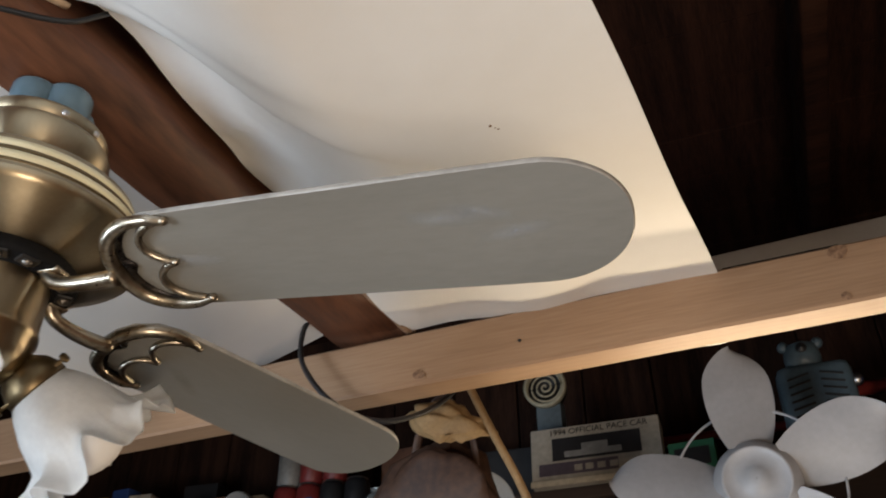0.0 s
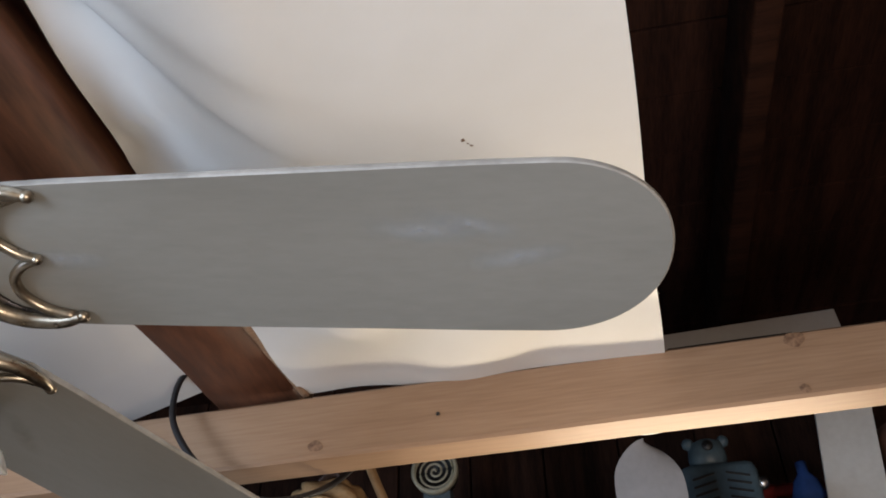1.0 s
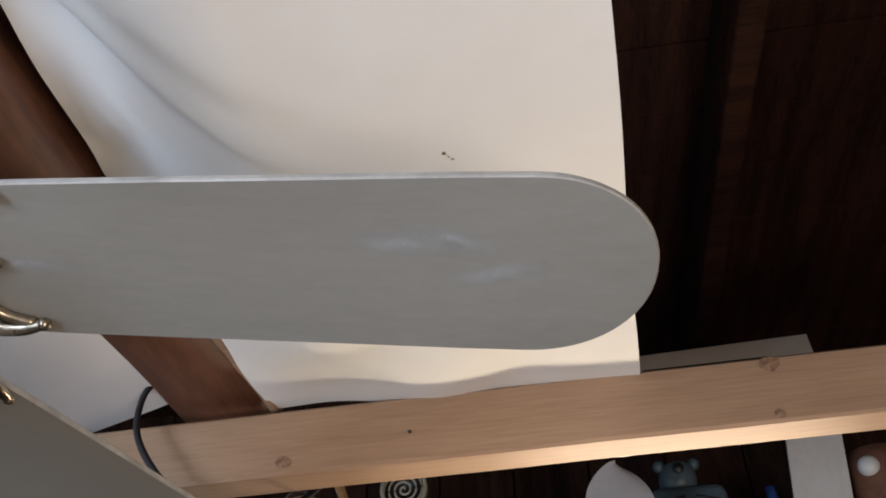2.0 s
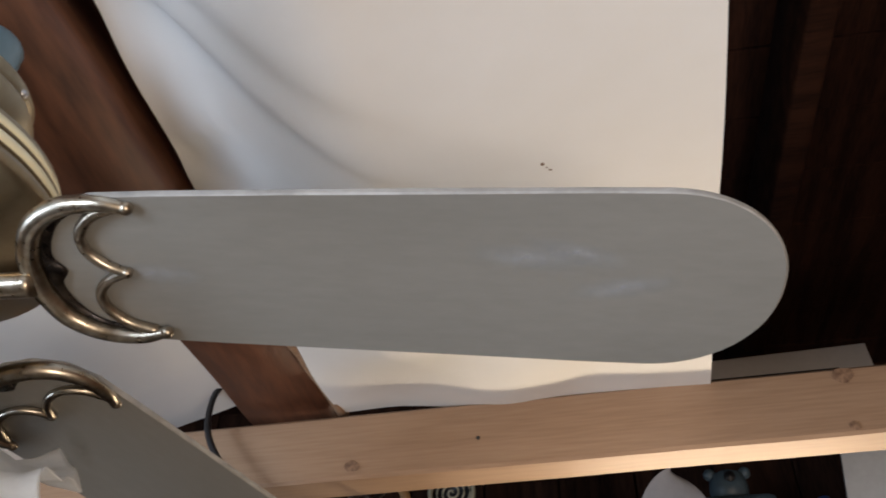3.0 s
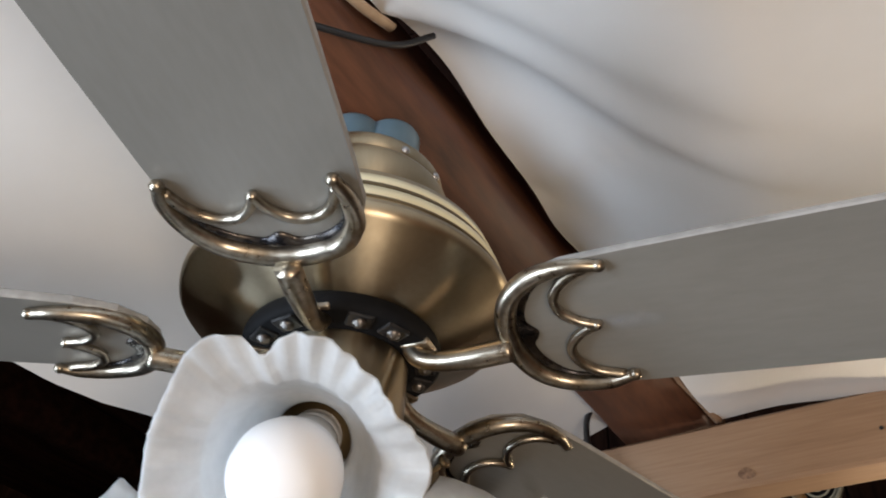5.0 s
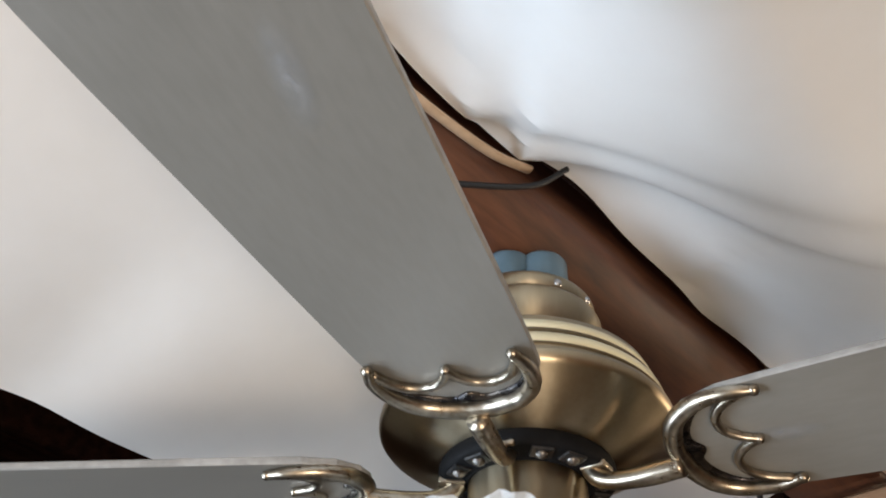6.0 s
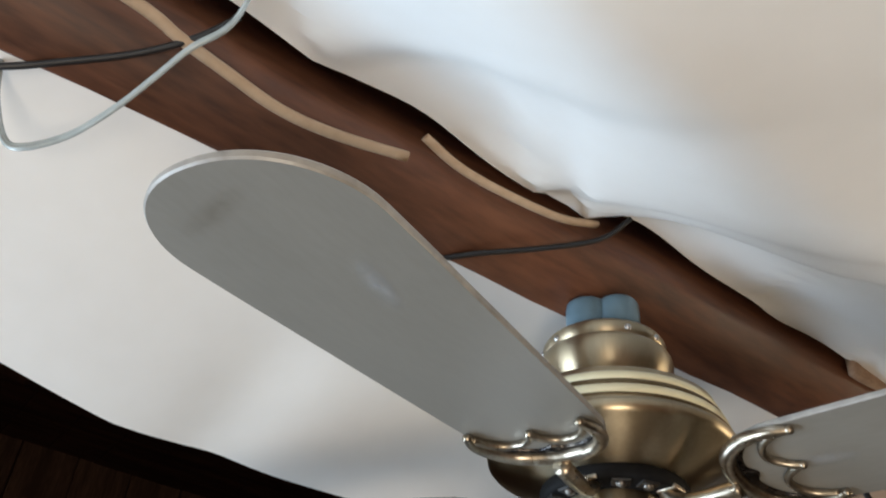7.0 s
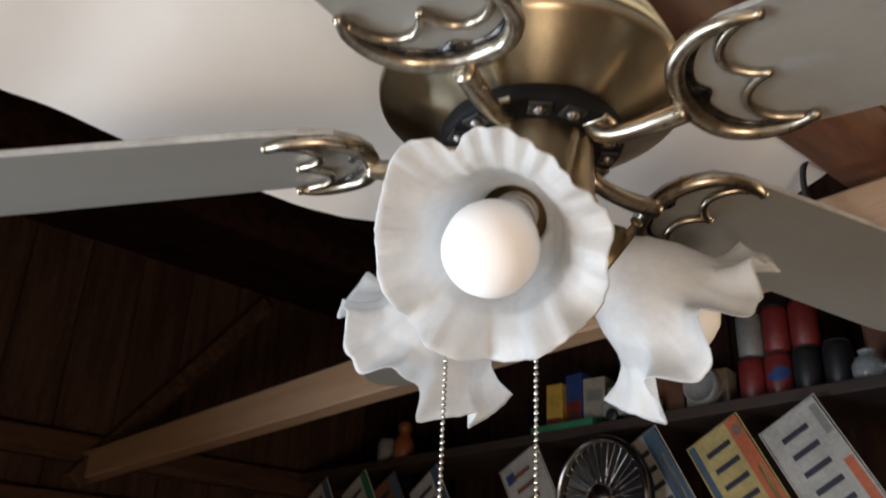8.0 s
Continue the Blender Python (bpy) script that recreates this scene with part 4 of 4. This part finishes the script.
# spiral-fronted pale horn
horn = thing("coiled_horn", None, None, "pale round coiled-front horn above the boxed car", "horn", BUILD @ pose(0.135, 1.44, TOP + 0.26))
part("rim", moved(lathe([(0.046, 0.0), (0.052, -0.004), (0.053, -0.02), (0.048, -0.024), (0.044, -0.020)], 36, cap=False), pose(0, 0, 0, -90, 0, 0)), paint("aged ivory", (0.42, 0.39, 0.28)), horn)
part("coil", tube([(0.0045 * (1 + t) * math.cos(0.785 * t) * 0.36, -0.012, 0.0045 * (1 + t) * math.sin(0.785 * t) * 0.36) for t in range(28)], 0.0026, 8, 3), paint("aged ivory coil", (0.46, 0.42, 0.30)), horn)
part("backing", moved(lathe([(0.047, 0.012), (0.047, 0.02), (0.001, 0.02)], 30), pose(0, 0, 0, -90, 0, 0)), DARK, horn)
part("post", box(-0.03, 0.03, 0.005, 0.05, -0.258, -0.03), paint("blue-grey post", (0.10, 0.13, 0.15)), horn, smooth=False)

# pale blue heater with a vented body
heater = thing("toy_robot", None, None, "pale blue plastic vented machine with a round eye", "machine", BUILD @ pose(0.735, 1.45, TOP))
part("body", join(box(-0.085, 0.085, -0.05, 0.05, 0.0, 0.06, 0.012), box(-0.078, 0.078, -0.045, 0.045, 0.06, 0.215, 0.022)), PALEBLUE, heater)
for k in range(6):
    for s in (-1, 1):
        part("vent", box(-0.024, 0.024, -0.0475, -0.0445, -0.0026, 0.0026, 0.001), DARK, heater, m=pose(s * 0.034, 0, 0.095 + 0.017 * k, 0, 14 * s, 0), smooth=False)
part("head", join(moved(lathe([(0.030, 0.0), (0.038, 0.006), (0.040, 0.03), (0.036, 0.055), (0.02, 0.064), (0.001, 0.066)], 30), pose(-0.012, 0, 0.21)), moved(ball(0.013, 8), pose(-0.048, -0.01, 0.268)), moved(ball(0.013, 8), pose(0.024, -0.01, 0.268))), PALEBLUE, heater)
part("eye", moved(lathe([(0.001, 0.004), (0.010, 0.003), (0.012, 0.0)], 20), pose(-0.012, -0.0395, 0.25, 90, 0, 0)), DARK, heater, "round dark eye")
part("knob", moved(ball(0.014, 8), pose(0.082, -0.02, 0.165)), ALU, heater, "pale round knob")
part("foot_strip", box(-0.09, 0.09, -0.056, -0.05, 0.0, 0.018, 0.002), RUST, heater, smooth=False)

carton(0.455, 1.44, 0.10, 0.05, 0.075, GREEN, "dark green printed carton on the shelf", -3, ((0, 0.04, 0.075, 0.04, DARK),))
carton(0.555, 1.45, 0.05, 0.05, 0.06, YELLOW, "small yellow-green carton on the shelf", 5)
thing("red_pipe", moved(lathe([(0.016, 0), (0.016, 0.5)], 18), pose(0, 0, 0, 0, 90, 0)), RED, "dull red painted pipe along the wall", "pipe", BUILD @ pose(0.80, 1.55, TOP + 0.19))
thing("red_pipe", moved(lathe([(0.012, 0), (0.012, 0.55)], 18), pose(0, 0, 0, 0, 90, 0)), RED, "dull red painted pipe along the wall", "pipe", BUILD @ pose(0.12, 1.64, TOP + 0.16))

# white card, blue bottle and soft toy at the shelf's end
thing("white_board", moved(box(-0.055, 0.055, -0.004, 0.004, -0.26, 0.0, 0.001), pose(0, 0, 0, 0, 8, 0)), WHITE, "plain off-white board standing beside the shelf end", "board", BUILD @ pose(1.005, 1.38, TOP + 0.315), smooth=False)
thing("blue_bottle", lathe([(0.001, 0.0), (0.03, 0.0), (0.034, 0.006), (0.034, 0.13), (0.024, 0.16), (0.011, 0.178), (0.011, 0.20), (0.001, 0.20)], 26), BLUE, "dark blue bottle beside the white board", "bottle", BUILD @ pose(0.90, 1.43, TOP + 0.0))
plush = thing("paint_tin", None, None, "brown tin with a white cap at the shelf end", "tin", BUILD @ pose(1.115, 1.42, TOP))
part("body", lathe([(0.055, 0.0), (0.06, 0.004), (0.06, 0.22), (0.05, 0.25), (0.02, 0.262), (0.001, 0.264)], 30), RUST, plush)
part("cap", moved(ball(0.022, 8), pose(-0.03, -0.045, 0.205)), WHITE, plush, "white round cap")

# ---- number plates hung along the shelf edge ----
PLATEGREY = paint("weathered white plate", (0.46, 0.45, 0.42), 0.5)
INK = paint("dark blue-black ink", (0.03, 0.03, 0.05))
SUNSET = paint("orange-red plate print", (0.55, 0.14, 0.06), 0.5)
SAND = paint("yellow sand plate print", (0.52, 0.42, 0.17), 0.5)
NAVY = paint("slate blue plate print", (0.07, 0.12, 0.18), 0.5)
W, H = 0.305, 0.152


def number_plate(u, z, v, base, label, fields=(), bars=((-0.10, 0.0), (-0.05, 0.0), (0.0, 0.0), (0.05, 0.0)), lean=-62, ink=INK):
    """A pressed plate hung by its top left corner at (u, z); bars stand for its characters."""
    ob = thing("number_plate", None, None, label, "number plate", BUILD @ pose(u, v, z) @ pose(0, 0, 0, 0, -lean, 0) @ pose(W / 2, 0, -H / 2, random.uniform(-2, 2), 0, random.uniform(-2, 2)), group="number plates along the shelf")
    part("plate", box(-W / 2, W / 2, -0.0008, 0.0008, -H / 2, H / 2, 0.0006), base, ob, smooth=False)
    rim = [(-W / 2 + 0.004, -0.001, -H / 2 + 0.004), (W / 2 - 0.004, -0.001, -H / 2 + 0.004), (W / 2 - 0.004, -0.001, H / 2 - 0.004), (-W / 2 + 0.004, -0.001, H / 2 - 0.004), (-W / 2 + 0.004, -0.001, -H / 2 + 0.004)]
    part("rim", tube(rim, 0.0018, 6, 0), base, ob)
    for x, zz, a, b, pm in fields:
        part("printed_field", box(x - a / 2, x + a / 2, -0.0016, -0.0007, zz - b / 2, zz + b / 2), pm, ob, smooth=False)
    for x, zz in bars:
        part("character_bar", box(x - 0.0065, x + 0.0065, -0.0030, -0.0012, zz - 0.033, zz + 0.033, 0.001), ink, ob, smooth=False)
    return ob


BARS = tuple((-0.105 + 0.042 * k, -0.006) for k in range(5))
number_plate(-0.594, 2.273, 1.365, SAND, "yellow and orange-red number plate hung slantwise", ((0, 0.055, 0.30, 0.036, SUNSET), (0.03, 0.056, 0.11, 0.012, SAND), (-0.118, 0.056, 0.026, 0.022, CARD), (0, -0.064, 0.30, 0.018, NAVY)), BARS)
number_plate(-0.404, 2.281, 1.350, PLATEGREY, "weathered white number plate hung slantwise", ((0.06, 0.056, 0.13, 0.020, SUNSET), (-0.10, 0.058, 0.07, 0.016, GREY)), BARS)
number_plate(-0.815, 2.276, 1.375, PLATEGREY, "white and slate blue number plate hung slantwise", ((0, 0.050, 0.30, 0.040, NAVY), (0.0, 0.052, 0.16, 0.014, PLATEGREY)), BARS)
number_plate(-1.195, 2.278, 1.36, PLATEGREY, "weathered white number plate with a blue dot", ((-0.11, -0.045, 0.03, 0.03, BLUE),), BARS, -62, RUST)
for u, z, base, txt in ((-2.49, 2.288, SAND, "yellow number plate hung slantwise"), (-2.17, 2.276, PLATEGREY, "pale lilac-white number plate hung slantwise"), (-1.945, 2.281, PLATEGREY, "pale green-white number plate hung slantwise"), (-1.80, 2.262, RUST, "rusty brown number plate hung slantwise"), (-1.60, 2.262, PLATEGREY, "white and orange number plate hung slantwise")):
    number_plate(u, z, 1.365, base, txt, ((0, 0.055, 0.30, 0.03, GREEN if "green" in txt else NAVY),), BARS, -58)

# spoked wheel cover in front of the plates
wheel = thing("wheel_cover", None, None, "chrome wire-spoked wheel cover hung below the shelf", "wheel cover", BUILD @ pose(-0.945, 1.325, 2.100, 0, 0, -6))
part("rim", moved(lathe([(0.152, 0.0), (0.155, -0.006), (0.150, -0.014), (0.143, -0.016), (0.139, -0.010), (0.137, 0.004)], 64, cap=False), pose(0, 0, 0, -90, 0, 0)), CHROME, wheel)
part("hub", moved(lathe([(0.040, 0.002), (0.040, -0.012), (0.032, -0.022), (0.018, -0.028), (0.001, -0.03)], 32), pose(0, 0, 0, -90, 0, 0)), CHROME, wheel)
spoke = mesh_of("spoke", *tube([(0.034, -0.010, 0), (0.09, -0.004, 0.012), (0.141, 0.0, 0.022)], 0.0016, 6, 3), CHROME)
for k in range(36):
    part("spoke", spoke, None, wheel, m=pose(0, 0.004 * (k % 2), 0, 0, 10 * k, 0) @ (pose(0, 0, 0, 180, 0, 0) if k % 2 else Matrix()))
part("back", moved(lathe([(0.146, 0.018), (0.146, 0.022), (0.001, 0.022)], 40), pose(0, 0, 0, -90, 0, 0)), DARK, wheel)

# small orange figure-shaped bottle and a pale card far along the shelf
thing("orange_bottle", lathe([(0.001, 0), (0.032, 0), (0.036, 0.01), (0.034, 0.06), (0.024, 0.08), (0.018, 0.09), (0.024, 0.102), (0.024, 0.12), (0.012, 0.132), (0.001, 0.134)], 24), paint("dull orange plastic", (0.30, 0.09, 0.03)), "dull orange round-topped bottle on the shelf", "bottle", BUILD @ pose(-1.86, 1.45, TOP))
thing("pale_jar", lathe([(0.001, 0), (0.03, 0), (0.034, 0.01), (0.034, 0.07), (0.026, 0.085), (0.001, 0.09)], 24), GREY, "dull grey jar on the shelf", "jar", BUILD @ pose(-1.96, 1.46, TOP))

# ---- white table fan standing before the shelf ----
FANWHITE = paint("white fan plastic", (0.44, 0.45, 0.475), 0.4, (0.36, 0.37, 0.39))
table_fan = thing("pedestal_fan", None, None, "white three-bladed pedestal fan with its guard off", "fan", BUILD @ pose(0.578, 1.12, 0))
part("base", lathe([(0.001, 0.0), (0.20, 0.0), (0.205, 0.01), (0.19, 0.025), (0.06, 0.045), (0.03, 0.06), (0.001, 0.06)], 40), FANWHITE, table_fan)
part("pole", lathe([(0.014, 0.05), (0.014, 1.2), (0.011, 1.2), (0.011, 2.10)], 20), FANWHITE, table_fan)
part("motor", moved(lathe([(0.001, 0.17), (0.05, 0.165), (0.068, 0.14), (0.07, 0.05), (0.05, 0.03), (0.001, 0.028)], 32), pose(0, 0, 2.194, -90, 0, 0)), FANWHITE, table_fan)
part("hub", moved(lathe([(0.001, -0.022), (0.020, -0.022), (0.022, -0.019), (0.054, -0.0165), (0.0555, -0.0185), (0.0595, -0.018), (0.061, -0.0145), (0.072, -0.006), (0.076, 0.006), (0.076, 0.025), (0.001, 0.026)], 40), pose(0, 0, 2.194, -90, 0, 0)), FANWHITE, table_fan, "round white hub")


def fan_blade():
    v, f = [], []
    nr, na = 14, 10
    for k in (0, 1):
        for i in range(nr + 1):
            t = 1 - (1 - i / nr) ** 1.7
            r = 0.062 + 0.20 * t
            half = 0.018 + 0.044 * math.sin(math.pi * min(1, 0.10 + 0.74 * t)) ** 0.8
            half *= math.sqrt(max(0.0, 1 - max(0, (t - 0.68) / 0.32) ** 2)) if t > 0.68 else 1
            half = max(half, 0.001)
            for j in range(na + 1):
                s = -1 + 2 * j / na
                y = 0.028 * s * (1 - 0.4 * t) + 0.006 * s * s
                v.append((half * s + 0.012 * t, y + 0.0022 * k, r))
    m = (nr + 1) * (na + 1)
    for i in range(nr):
        for j in range(na):
            a = i * (na + 1) + j
            f += [(a, a + 1, a + na + 2, a + na + 1), (m + a, m + a + na + 1, m + a + na + 2, m + a + 1)]
    return v, f


wing = mesh_of("fan_blade", *fan_blade(), FANWHITE)
for a in (-3, 66, -85, 136, -156):
    part("fan_blade", wing, None, table_fan, m=pose(0, 0.006, 2.194, 0, a, 0))
ring = tube([(0.145 * math.cos(0.2618 * k), 0.035, 2.194 + 0.145 * math.sin(0.2618 * k)) for k in range(25)], 0.0026, 8, 3)
part("guard_ring", ring, FANWHITE, table_fan, "thin white guard ring")
for a in (40, 160, 280):
    part("guard_strut", tube([(0.06 * math.cos(radians(a)), 0.03, 2.194 + 0.06 * math.sin(radians(a))), (0.145 * math.cos(radians(a)), 0.036, 2.194 + 0.145 * math.sin(radians(a)))], 0.002, 6, 3), FANWHITE, table_fan)
